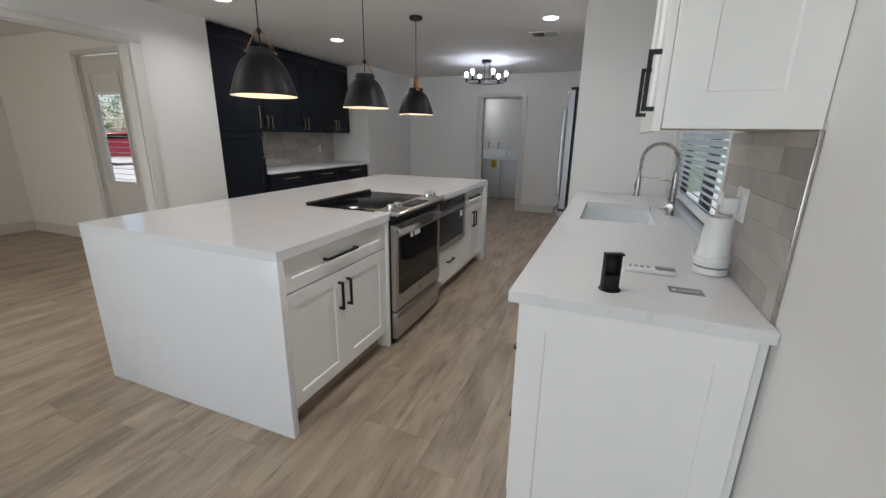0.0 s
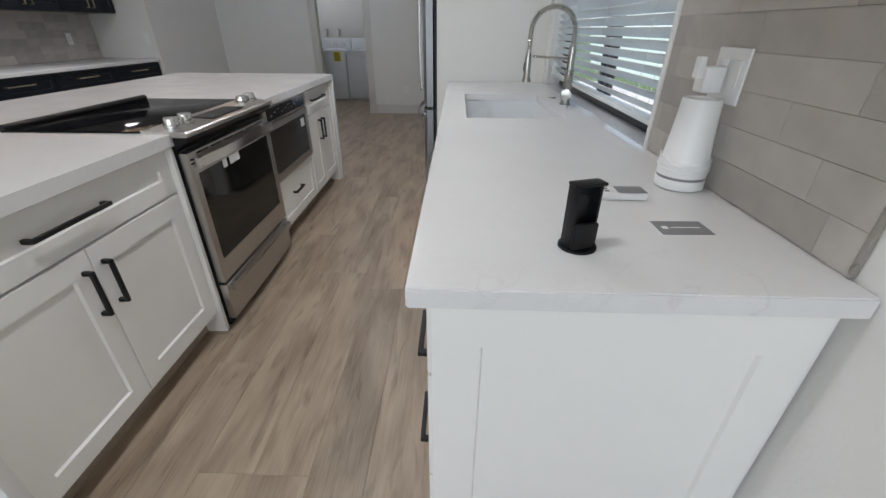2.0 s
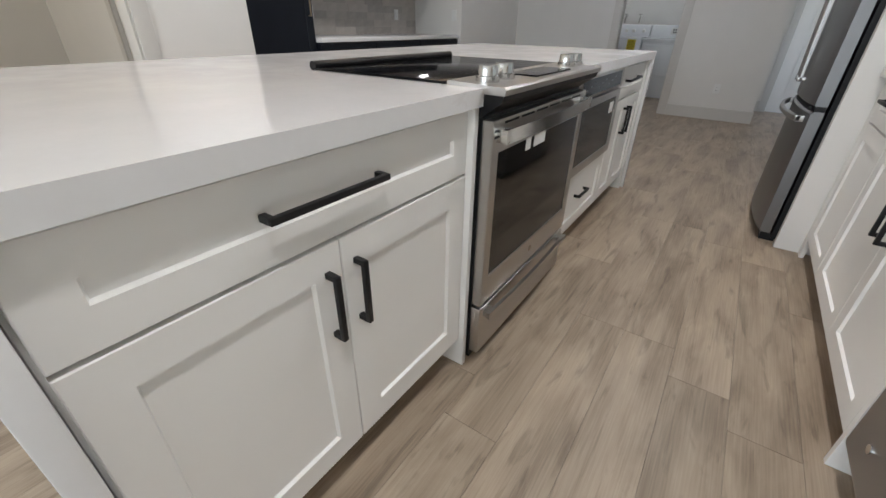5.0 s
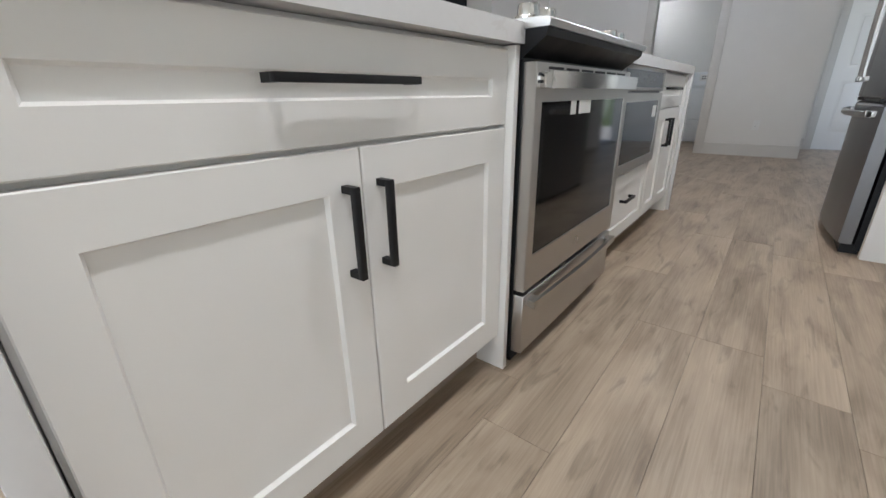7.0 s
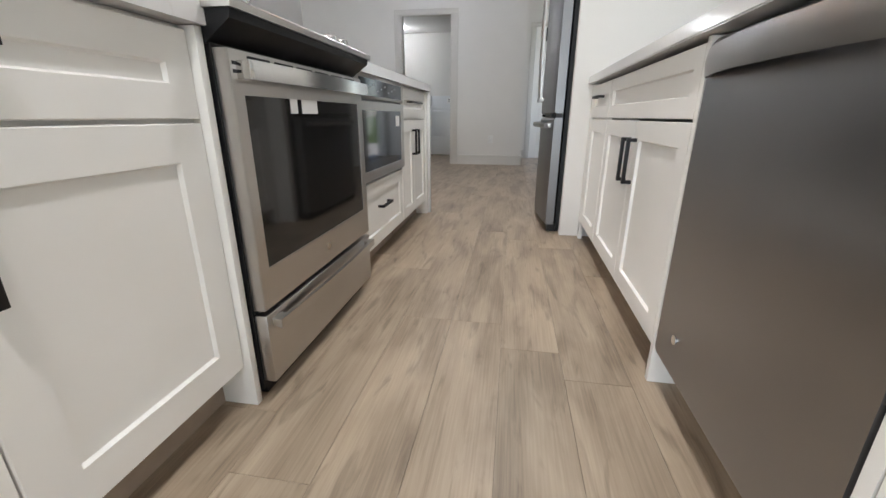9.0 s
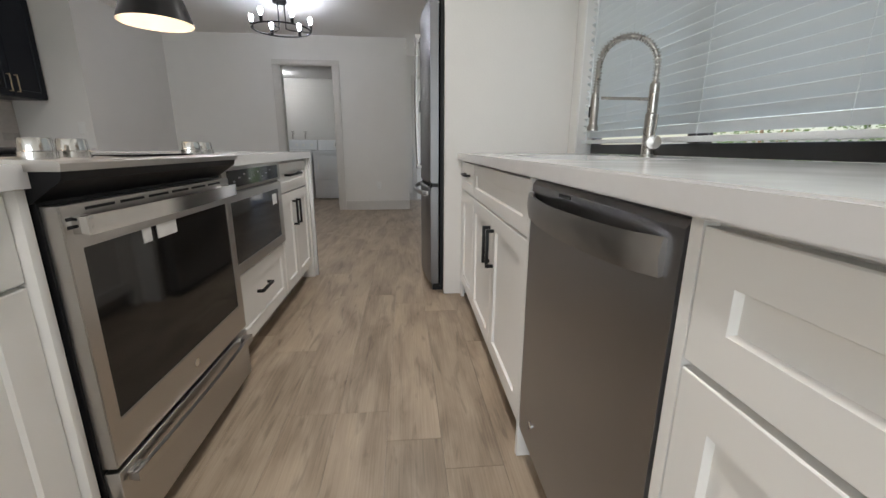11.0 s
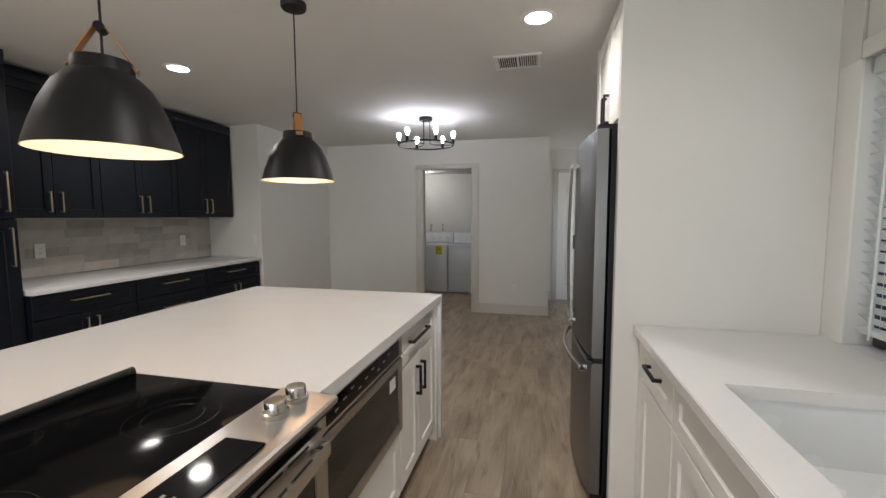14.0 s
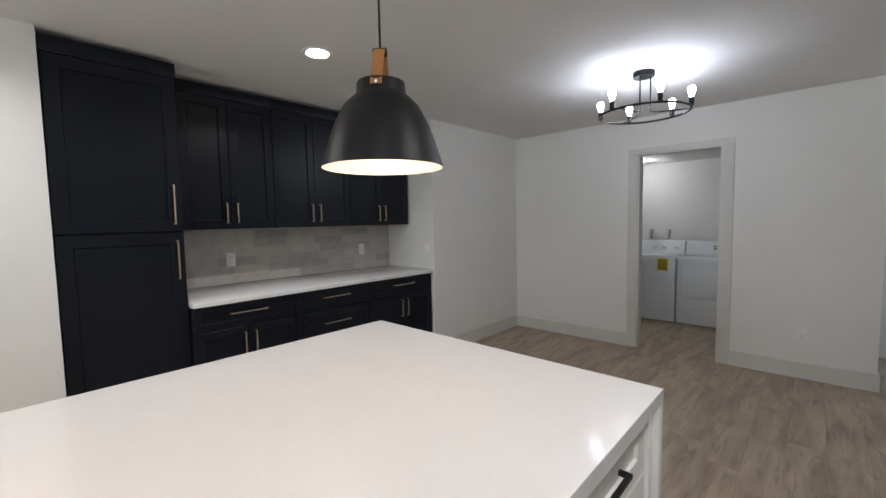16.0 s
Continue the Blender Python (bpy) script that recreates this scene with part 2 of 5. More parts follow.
# ---- mesh helpers ----
def box(bm, x0, y0, z0, x1, y1, z1, bevel=0.0, seg=2):
    v = [bm.verts.new((x, y, z)) for x in (x0, x1) for y in (y0, y1) for z in (z0, z1)]
    faces = [bm.faces.new([v[i] for i in f]) for f in ((0, 1, 3, 2), (4, 6, 7, 5), (0, 4, 5, 1), (2, 3, 7, 6), (0, 2, 6, 4), (1, 5, 7, 3))]
    if bevel:
        edges = {e for f in faces for e in f.edges}
        bmesh.ops.bevel(bm, geom=list(edges), offset=bevel, segments=seg, affect="EDGES", profile=0.5)
    return bm


def boxed(x0, y0, z0, x1, y1, z1, bevel=0.0, seg=2):
    return box(bmesh.new(), min(x0, x1), min(y0, y1), min(z0, z1), max(x0, x1), max(y0, y1), max(z0, z1), bevel, seg)


def lathe(bm, profile, n=32, cx=0.0, cy=0.0, axis="z"):
    """Turns (radius, height) pairs round an upright axis."""
    rings = []
    for r, z in profile:
        ring = []
        for i in range(n):
            a = 2 * math.pi * i / n
            p = (cx + r * math.cos(a), cy + r * math.sin(a), z)
            if axis == "y":
                p = (cx + r * math.cos(a), -z, cy + r * math.sin(a))
            ring.append(bm.verts.new(p))
        rings.append(ring)
    for a, b in zip(rings, rings[1:]):
        for i in range(n):
            bm.faces.new((a[i], a[(i + 1) % n], b[(i + 1) % n], b[i]))
    if profile[0][0] > 1e-5:
        bm.faces.new(rings[0][::-1])
    if profile[-1][0] > 1e-5:
        bm.faces.new(rings[-1])
    return bm


def tube(bm, pts, r, n=10, closed=False):
    """A round bar along points."""
    pts = [Vector(p) for p in pts]
    rings, m = [], len(pts)
    for i, p in enumerate(pts):
        a = pts[(i - 1) % m] if (closed or i) else p
        b = pts[(i + 1) % m] if (closed or i < m - 1) else p
        d = (b - a).normalized()
        up = Vector((0, 0, 1)) if abs(d.z) < 0.95 else Vector((1, 0, 0))
        s = d.cross(up).normalized()
        u = s.cross(d)
        rings.append([bm.verts.new(p + r * (math.cos(2 * math.pi * k / n) * s + math.sin(2 * math.pi * k / n) * u)) for k in range(n)])
    for i in range(m if closed else m - 1):
        a, b = rings[i], rings[(i + 1) % m]
        for k in range(n):
            bm.faces.new((a[k], a[(k + 1) % n], b[(k + 1) % n], b[k]))
    if not closed:
        bm.faces.new(rings[0][::-1])
        bm.faces.new(rings[-1])
    return bm


def extrude_profile(bm, prof, axis, a, b):
    """A straight moulding: a closed outline in the other two axes, swept from a to b."""
    def p(u, v, w):
        return (w, u, v) if axis == "x" else (u, w, v)
    r0 = [bm.verts.new(p(u, v, a)) for u, v in prof]
    r1 = [bm.verts.new(p(u, v, b)) for u, v in prof]
    n = len(prof)
    for i in range(n):
        bm.faces.new((r0[i], r0[(i + 1) % n], r1[(i + 1) % n], r1[i]))
    bm.faces.new(r0[::-1])
    bm.faces.new(r1)
    return bm


def mesh_of(name, bm, mat, smooth=True):
    bmesh.ops.recalc_face_normals(bm, faces=bm.faces)
    me = bpy.data.meshes.new(name)
    bm.to_mesh(me)
    bm.free()
    if smooth:
        me.polygons.foreach_set("use_smooth", [True] * len(me.polygons))
        me.set_sharp_from_angle(angle=radians(35))
    me.materials.append(mat)
    return me


def part(name, bm, mat, parent, label=""):
    ob = new(name, mesh_of(name, bm, mat))
    ob.parent = parent
    return tagged(ob, label)


def solid(name, bm, mat, label, category, kind="", group=""):
    return tagged(new(name, mesh_of(name, bm, mat)), label, category, group, kind)


def thing(name, m, label, category, group="", kind=""):
    ob = new(name)
    ob.empty_display_size = 0.1
    ob.matrix_world = m
    return tagged(ob, label, category, group, kind)


def facing(side, x, y, z=0.0):
    """A unit's pose: its front is its local -Y. side '+x': width runs along +y; '-x': width runs along -y."""
    return pose(x, y, z, 0, 0, 90 if side == "+x" else -90)


def shaker(x0, x1, z0, z1, frame_w=0.062, thick=0.02, depth=0.009, y=0.0):
    """A shaker front, its back at y and its face at y - thick: stiles and rails round a sunk panel with sloped inner edges."""
    bm = bmesh.new()
    f, b = y - thick, y

    def ring(i, yy):
        return [bm.verts.new(p) for p in ((x0 + i, yy, z0 + i), (x1 - i, yy, z0 + i), (x1 - i, yy, z1 - i), (x0 + i, yy, z1 - i))]
    rings = [ring(0, b), ring(0, f + 0.002), ring(0.002, f), ring(frame_w, f), ring(frame_w + 0.004, f + depth)]
    for p, q in zip(rings, rings[1:]):
        for i in range(4):
            bm.faces.new((p[i], p[(i + 1) % 4], q[(i + 1) % 4], q[i]))
    bm.faces.new(rings[0][::-1])
    bm.faces.new(rings[-1])
    return bm


def bar_handle(length, upright, stand=0.032, w=0.010):
    """A square bar pull on two square posts, centred, standing out along -Y."""
    bm = bmesh.new()
    h = length / 2
    if upright:
        box(bm, -w / 2, -stand, -h, w / 2, -stand + w, h, 0.0012)
        for s in (-1, 1):
            box(bm, -w / 2, -stand + w * 0.9, s * (h - w / 2) - w / 2, w / 2, 0, s * (h - w / 2) + w / 2)
    else:
        box(bm, -h, -stand, -w / 2, h, -stand + w, w / 2, 0.0012)
        for s in (-1, 1):
            box(bm, s * (h - w / 2) - w / 2, -stand + w * 0.9, -w / 2, s * (h - w / 2) + w / 2, 0, w / 2)
    return bm


def front(parent, kind, x0, x1, z0, z1, mat, handle=None, hmat=None, frame_w=0.062, y=0.0):
    """A door or drawer front with its pull. handle: (x, z, length, upright)."""
    ob = part(kind, shaker(x0, x1, z0, z1, frame_w, y=y), mat, parent)
    if handle:
        hx, hz, ln, up = handle
        h = part("handle", bar_handle(ln, up, w=0.012 if hmat is BLACKM else 0.009), hmat, ob,
                 "matt black square bar pull" if hmat is BLACKM else "slim brushed gold bar pull")
        h.location = (hx, y - 0.02, hz)
    return ob


def carcass(parent, w, z0, z1, depth, mat, kick=0.0, kick_mat=None, y=0.0):
    part("body", boxed(0, y, z0, w, y + depth, z1, 0.001), mat, parent)
    if kick:
        part("toe_kick", boxed(0.005, y + 0.055, 0.0, w - 0.005, y + 0.075, z0 + 0.002), kick_mat, parent, "recessed brown toe board")


# ---- structure ----
def structure(name, bm, mat, label, category):
    return solid(name, bm, mat, label, category, "structure")


T = 0.12
R = 0.832      # face of the window wall
FAR = 8.012    # face of the far wall
LW = -3.53     # face of the wall beside the pantry
AW = -3.462    # face of the wall past the alcove
BACK = -3.0
structure("wall_east", boxed(R, BACK - T, 0, R + 0.14, 2.345, CEIL), WALL, "cream white painted wall beside the sink counter", "wall")
structure("wall_east_under_window", boxed(R, 2.345, 0, R + 0.14, 4.08, 0.905), WALL, "white painted wall below the kitchen window", "wall")
structure("wall_east_over_window", boxed(R, 2.345, 1.955, R + 0.14, 4.08, CEIL), WALL, "white painted wall above the kitchen window", "wall")
# out-of-view gap below this head, made to let the hall fill in
structure("wall_east_hall_head", boxed(R, 8.15, 2.1, R + 0.14, 9.05, CEIL), WALL, "white painted wall above an added hall light opening", "wall")
structure("wall_east_hall_end", boxed(R, 9.05, 0, R + 0.14, 9.27, CEIL), WALL, "white painted hall wall end", "wall")
structure("wall_east_far", boxed(R, 4.08, 0, R + 0.14, 8.15, CEIL), WALL, "white painted wall behind the refrigerator", "wall")
structure("wall_fridge_return", boxed(0.055, 4.19, 0, R, 4.235, CEIL), WALL, "cream white full-height wall return beside the refrigerator", "wall")
# far wall with the laundry doorway
DX0, DX1, DZ = -1.945, -1.205, 2.085
structure("wall_north_left", boxed(AW - T, FAR, 0, DX0, FAR + T, CEIL), WALL, "white painted wall with a grey baseboard", "wall")
structure("wall_north_right", boxed(DX1, FAR, 0, -0.138, FAR + T, CEIL), WALL, "white painted wall between laundry door and hall", "wall")
structure("wall_north_head", boxed(DX0, FAR, DZ, DX1, FAR + T, CEIL), WALL, "white painted wall above the laundry door", "wall")
# hall past the far wall
structure("wall_hall_side", boxed(-0.258, FAR + T, 0, -0.138, 9.27, CEIL), WALL, "white painted side wall of the hall", "wall")
structure("wall_hall_end", boxed(-0.138, 9.15, 2.10, R, 9.27, CEIL), WALL, "cream painted hall wall above a panel door", "wall")
structure("wall_hall_end_left", boxed(-0.138, 9.15, 0, 0.025, 9.27, 2.10), WALL, "cream painted hall wall beside a panel door", "wall")
structure("wall_hall_end_right", boxed(0.805, 9.15, 0, R, 9.27, 2.10), WALL, "cream painted hall wall beside a panel door", "wall")
# laundry
LZ = 2.22
structure("wall_laundry_back", boxed(-3.0, 10.12, 0, -0.5, 10.24, LZ + 0.1), WALL, "grey-white painted wall behind the washer and dryer", "wall")
structure("wall_laundry_left", boxed(-3.12, FAR + T, 0, -3.0, 10.24, LZ + 0.1), WALL, "white painted laundry side wall", "wall")
structure("wall_laundry_right", boxed(-0.62, FAR + T, 0, -0.5, 10.12, LZ + 0.1), WALL, "white painted laundry side wall", "wall")
structure("ceiling_laundry", boxed(-3.0, FAR + T, LZ, -0.62, 10.12, LZ + 0.1), CEILING, "low white laundry ceiling", "ceiling")
# left side: wall past the alcove, the alcove, the wall with the wide doorway
structure("wall_west_far", boxed(AW - T, 6.50, 0, AW, FAR, CEIL), WALL, "white painted wall past the cabinet alcove", "wall")
structure("wall_alcove_side", boxed(-4.20, 6.42, 0, AW, 6.50, CEIL), WALL, "white painted side wall of the cabinet alcove", "wall")
structure("wall_alcove_back", boxed(-4.32, 3.42, 0, -4.20, 6.50, CEIL), WALL, "white painted back wall of the cabinet alcove", "wall")
structure("wall_west_pier", boxed(LW - T, 2.785, 0, LW, 3.567, CEIL), WALL, "white painted wall between doorway and pantry", "wall")
structure("wall_west_head", boxed(LW - T, 0.60, 2.105, LW, 2.785, CEIL), WALL, "white painted wall above the wide doorway", "wall")
structure("wall_west_near", boxed(LW - T, BACK - T, 0, LW, 0.60, CEIL), WALL, "white painted living room wall", "wall")
# unseen rear wall, left open so the added fill can enter
structure("wall_south_left", boxed(LW, BACK - T, 0, -3.25, BACK, CEIL), WALL, "unseen white painted rear wall beside an added light opening", "wall")
structure("wall_south_right", boxed(0.45, BACK - T, 0, R, BACK, CEIL), WALL, "unseen white painted rear wall beside an added light opening", "wall")
structure("wall_south_head", boxed(-3.25, BACK - T, 2.35, 0.45, BACK, CEIL), WALL, "unseen white painted wall above an added light opening", "wall")
# next room
NX, NY = -7.12, 3.36
structure("wall_next_room_west", boxed(NX - T, -1.2, 0, NX, NY + T, CEIL), WALL, "beige lit wall of the adjoining room", "wall")
structure("wall_next_room_north_left", boxed(NX, NY, 0, -5.36, NY + T, CEIL), WALL, "beige lit wall of the adjoining room", "wall")
structure("wall_next_room_north_right", boxed(-4.54, NY, 0, LW - T, NY + T, CEIL), WALL, "beige lit wall beside the glazed door", "wall")
structure("wall_next_room_north_head", boxed(-5.36, NY, 2.20, -4.54, NY + T, CEIL), WALL, "beige wall above the glazed door", "wall")
# unseen south side; its opening is only there for the fill lamp
structure("wall_next_room_south", boxed(NX, -1.32, 0, -6.1, -1.2, CEIL), WALL, "wall of the adjoining room", "wall")
structure("wall_next_room_south_right", boxed(-4.7, -1.32, 0, LW - T, -1.2, CEIL), WALL, "wall of the adjoining room", "wall")
structure("wall_next_room_south_low", boxed(-6.1, -1.32, 0, -4.7, -1.2, 0.8), WALL, "unseen wall below the adjoining room's added light opening", "wall")
structure("wall_next_room_south_head", boxed(-6.1, -1.32, 2.0, -4.7, -1.2, CEIL), WALL, "unseen wall above the adjoining room's added light opening", "wall")
structure("ceiling_next_room", boxed(NX - T, -1.32, CEIL, LW - T, NY + T, CEIL + 0.12), CEILING, "white painted ceiling of the adjoining room", "ceiling")
structure("ceiling_alcove", boxed(-4.32, NY + T, CEIL, LW - T, 10.3, CEIL + 0.12), CEILING, "white painted ceiling over the cabinet alcove", "ceiling")
structure("ceiling", boxed(LW - T, BACK - T, CEIL, R + 0.14, 10.3, CEIL + 0.12), CEILING, "white painted flat ceiling with a fine texture", "ceiling")


def skirting(name, axis, fixed, out, a, b):
    """A tall flat baseboard with a chamfered top; fixed: the wall's face; out: the way it stands out."""
    t, h = 0.014 * out, 0.142
    prof = [(fixed, 0.0), (fixed + t, 0.0), (fixed + t, h - 0.008), (fixed + t * 0.4, h), (fixed, h)]
    bm = bmesh.new()
    if axis == "y":
        extrude_profile(bm, prof, "y", a, b)
    else:
        extrude_profile(bm, prof, "x", a, b)
    structure(name, bm, TRIM, "tall greige painted baseboard along the wall", "baseboard")


skirting("baseboard_north_left", "x", FAR, -1, AW, -2.045)
skirting("baseboard_north_right", "x", FAR, -1, -1.105, -0.138)
skirting("baseboard_west_far", "y", AW, 1, 6.50, FAR - 0.014)
skirting("baseboard_north_end", "y", -0.138, 1, FAR - 0.014, 9.15)
skirting("baseboard_hall", "x", 9.15, -1, -0.124, -0.061)
skirting("baseboard_next_west", "y", NX, 1, -1.2, NY)
skirting("baseboard_next_north", "x", NY, -1, NX + 0.014, -5.447)
skirting("baseboard_pier", "y", LW, 1, 2.886, 3.567)
skirting("baseboard_east", "y", R, -1, BACK, 1.515)


def casing(name, axis, fixed, out, a, b, top, w=0.098):
    """Flat door casing round an opening from a to b."""
    bm = bmesh.new()
    t = 0.016 * out
    lo, hi = min(fixed, fixed + t), max(fixed, fixed + t)
    for p, q, z0, z1 in ((a - w, a, 0, top), (b, b + w, 0, top), (a - w, b + w, top, top + w * 0.62)):
        if axis == "x":
            box(bm, p, lo, z0, q, hi, z1, 0.002)
        else:
            box(bm, lo, p, z0, hi, q, z1, 0.002)
    structure(name, bm, TRIM, "flat greige painted door casing", "door casing")


casing("trim_laundry_casing", "x", FAR, -1, DX0, DX1, DZ)
casing("trim_wide_doorway_casing", "y", LW, 1, 0.60, 2.785, 2.105, 0.1)
casing("trim_hall_door_casing", "x", 9.15, -1, 0.025, 0.805, 2.10, 0.085)
for _a in (DX0, DX1 - 0.012):
    structure("trim_laundry_jamb", boxed(_a, FAR + 0.001, 0, _a + 0.012, FAR + T - 0.001, DZ), TRIM, "greige painted door jamb", "door jamb")
structure("trim_laundry_head", boxed(DX0, FAR + 0.001, DZ - 0.012, DX1, FAR + T - 0.001, DZ), TRIM, "greige painted door head", "door jamb")
structure("trim_wide_jamb", boxed(LW - T + 0.001, 2.771, 0, LW - 0.001, 2.785, 2.105), TRIM, "greige painted jamb of the wide doorway", "door jamb")
structure("trim_wide_head", boxed(LW - T + 0.001, 0.60, 2.091, LW - 0.001, 2.771, 2.105), TRIM, "greige painted head of the wide doorway", "door jamb")


def frame_ring(x0, x1, z0, z1, left, right, low, top, y0, y1, bevel=0.002):
    """One connected rectangular frame: outer and inner outline, front at y0, back at y1."""
    bm = bmesh.new()
    out = [(x0, z0), (x1, z0), (x1, z1), (x0, z1)]
    inn = [(x0 + left, z0 + low), (x1 - right, z0 + low), (x1 - right, z1 - top), (x0 + left, z1 - top)]
    a, b, c2, d = [[bm.verts.new((x, y, z)) for x, z in q] for q, y in ((out, y0), (inn, y0), (out, y1), (inn, y1))]
    for i in range(4):
        j = (i + 1) % 4
        bm.faces.new((a[i], a[j], b[j], b[i]))
        bm.faces.new((c2[j], c2[i], d[i], d[j]))
        bm.faces.new((a[j], a[i], c2[i], c2[j]))
        bm.faces.new((b[i], b[j], d[j], d[i]))
    bmesh.ops.recalc_face_normals(bm, faces=bm.faces)
    bmesh.ops.bevel(bm, geom=[e for e in bm.edges if all(v in a for v in e.verts) or all(v in b for v in e.verts)], offset=bevel, segments=2, affect="EDGES")
    return bm


# ---- kitchen island ----
FX = -0.908   # island cabinet carcass face; fronts stand 2 cm proud


def island_countertop():
    t = thing("island_countertop", pose(0, 0, 0), "white quartz island top with waterfall ends and a range cut-out", "countertop")
    bm = bmesh.new()
    # the slab leaves a notch for the range
    out = [(-2.190, 1.512), (-0.860, 1.512), (-0.860, 2.468), (-1.462, 2.468), (-1.462, 3.236), (-0.860, 3.236), (-0.860, 4.695), (-2.190, 4.695)]
    top = [bm.verts.new((x, y, 0.915)) for x, y in out]
    bot = [bm.verts.new((x, y, 0.872)) for x, y in out]
    bm.faces.new(top)
    bm.faces.new(bot[::-1])
    sides = []
    for i in range(8):
        sides.append(bm.faces.new((top[i], bot[i], bot[(i + 1) % 8], top[(i + 1) % 8])))
    part("slab", bm, QUARTZ, t)
    part("waterfall_end", boxed(-2.190, 1.512, 0, -0.860, 1.548, 0.872, 0.002), QUARTZ, t)
    part("waterfall_end", boxed(-2.190, 4.659, 0, -0.860, 4.695, 0.872, 0.002), QUARTZ, t)


island_countertop()
solid("island_back_panel", boxed(-2.170, 1.550, 0, -2.145, 4.657, 0.870), WHITE, "white painted back panel of the island", "panel")


def base_cabinet(name, side, x, y, w, depth, label, mat, z0=0.115, z1=0.871, kick_mat=None):
    t = thing(name, facing(side, x, y), label, "cabinet", "base cabinets")
    carcass(t, w, z0, z1, depth, mat, 0.1, kick_mat or KICK)
    return t


# two-door unit with a wide drawer
W1 = 0.907
c = base_cabinet("base_cabinet", "+x", FX, 1.550, W1, 0.6, "white shaker island cabinet with a drawer over two doors", WHITE, z0=0.10)
front(c, "drawer_front", 0.006, 0.888, 0.700, 0.862, WHITE, (0.422, 0.790, 0.265, False), BLACKM, 0.062)
front(c, "door", 0.006, 0.4345, 0.115, 0.692, WHITE, (0.398, 0.560, 0.155, True), BLACKM, 0.066)
front(c, "door", 0.4375, 0.888, 0.115, 0.692, WHITE, (0.471, 0.560, 0.155, True), BLACKM, 0.072)
part("side_filler", boxed(0.890, -0.038, 0.0, 0.910, 0.10, 0.870, 0.001), WHITE, c)
# unit that carries the built-in microwave
c = base_cabinet("microwave_cabinet", "+x", FX, 3.240, 0.74, 0.6, "white shaker island cabinet under a built-in microwave", WHITE, z0=0.10, z1=0.42)
front(c, "drawer_front", 0.02, 0.732, 0.105, 0.415, WHITE, (0.35, 0.290, 0.155, False), BLACKM, 0.062)
part("side_filler", boxed(0.0, -0.03, 0.0, 0.016, 0.10, 0.870, 0.001), WHITE, c)
# end unit
c = base_cabinet("base_cabinet", "+x", FX, 3.984, 0.673, 0.6, "white shaker island end cabinet with drawer and two doors", WHITE, z0=0.10)
front(c, "drawer_front", 0.004, 0.632, 0.690, 0.858, WHITE, (0.28, 0.786, 0.30, False), BLACKM, 0.058)
front(c, "door", 0.004, 0.286, 0.105, 0.682, WHITE, (0.248, 0.550, 0.155, True), BLACKM, 0.060)
front(c, "door", 0.289, 0.632, 0.105, 0.682, WHITE, (0.327, 0.550, 0.155, True), BLACKM, 0.060)
part("side_filler", boxed(0.637, -0.03, 0.0, 0.672, 0.10, 0.870, 0.001), WHITE, c)


def microwave():
    t = thing("microwave", facing("+x", FX + 0.018, 3.262, 0.430), "built-in stainless microwave with a dark glass door", "microwave")
    w, h = 0.710, 0.442
    part("body", boxed(0, 0, 0, w, 0.45, h), GREY, t)
    bm = frame_ring(0, w, 0, 0.335, 0.045, 0.05, 0.045, 0.035, -0.018, 0)
    d = part("door", bm, STEEL, t, "stainless door frame")
    part("window", boxed(0.045, -0.014, 0.045, w - 0.05, 0, 0.3), OVENG, d, "dark glass window")
    lab = part("sticker", boxed(w - 0.15, -0.016, 0.225, w - 0.085, -0.0142, 0.278), PLASTIC, d, "small white sticker")
    p = part("control_panel", boxed(0, -0.018, 0.345, w, 0, h, 0.003), STEEL, t, "stainless control strip")
    part("display", boxed(0.04, -0.0195, 0.358, w - 0.045, -0.017, 0.425), BGLASS, p, "glossy black touch panel")
    for i in range(9):
        x = 0.09 + i * 0.055
        part("touch_key", boxed(x, -0.0202, 0.378 + 0.012 * (i % 3), x + 0.022, -0.0194, 0.384 + 0.012 * (i % 3)), GREY, p)


microwave()


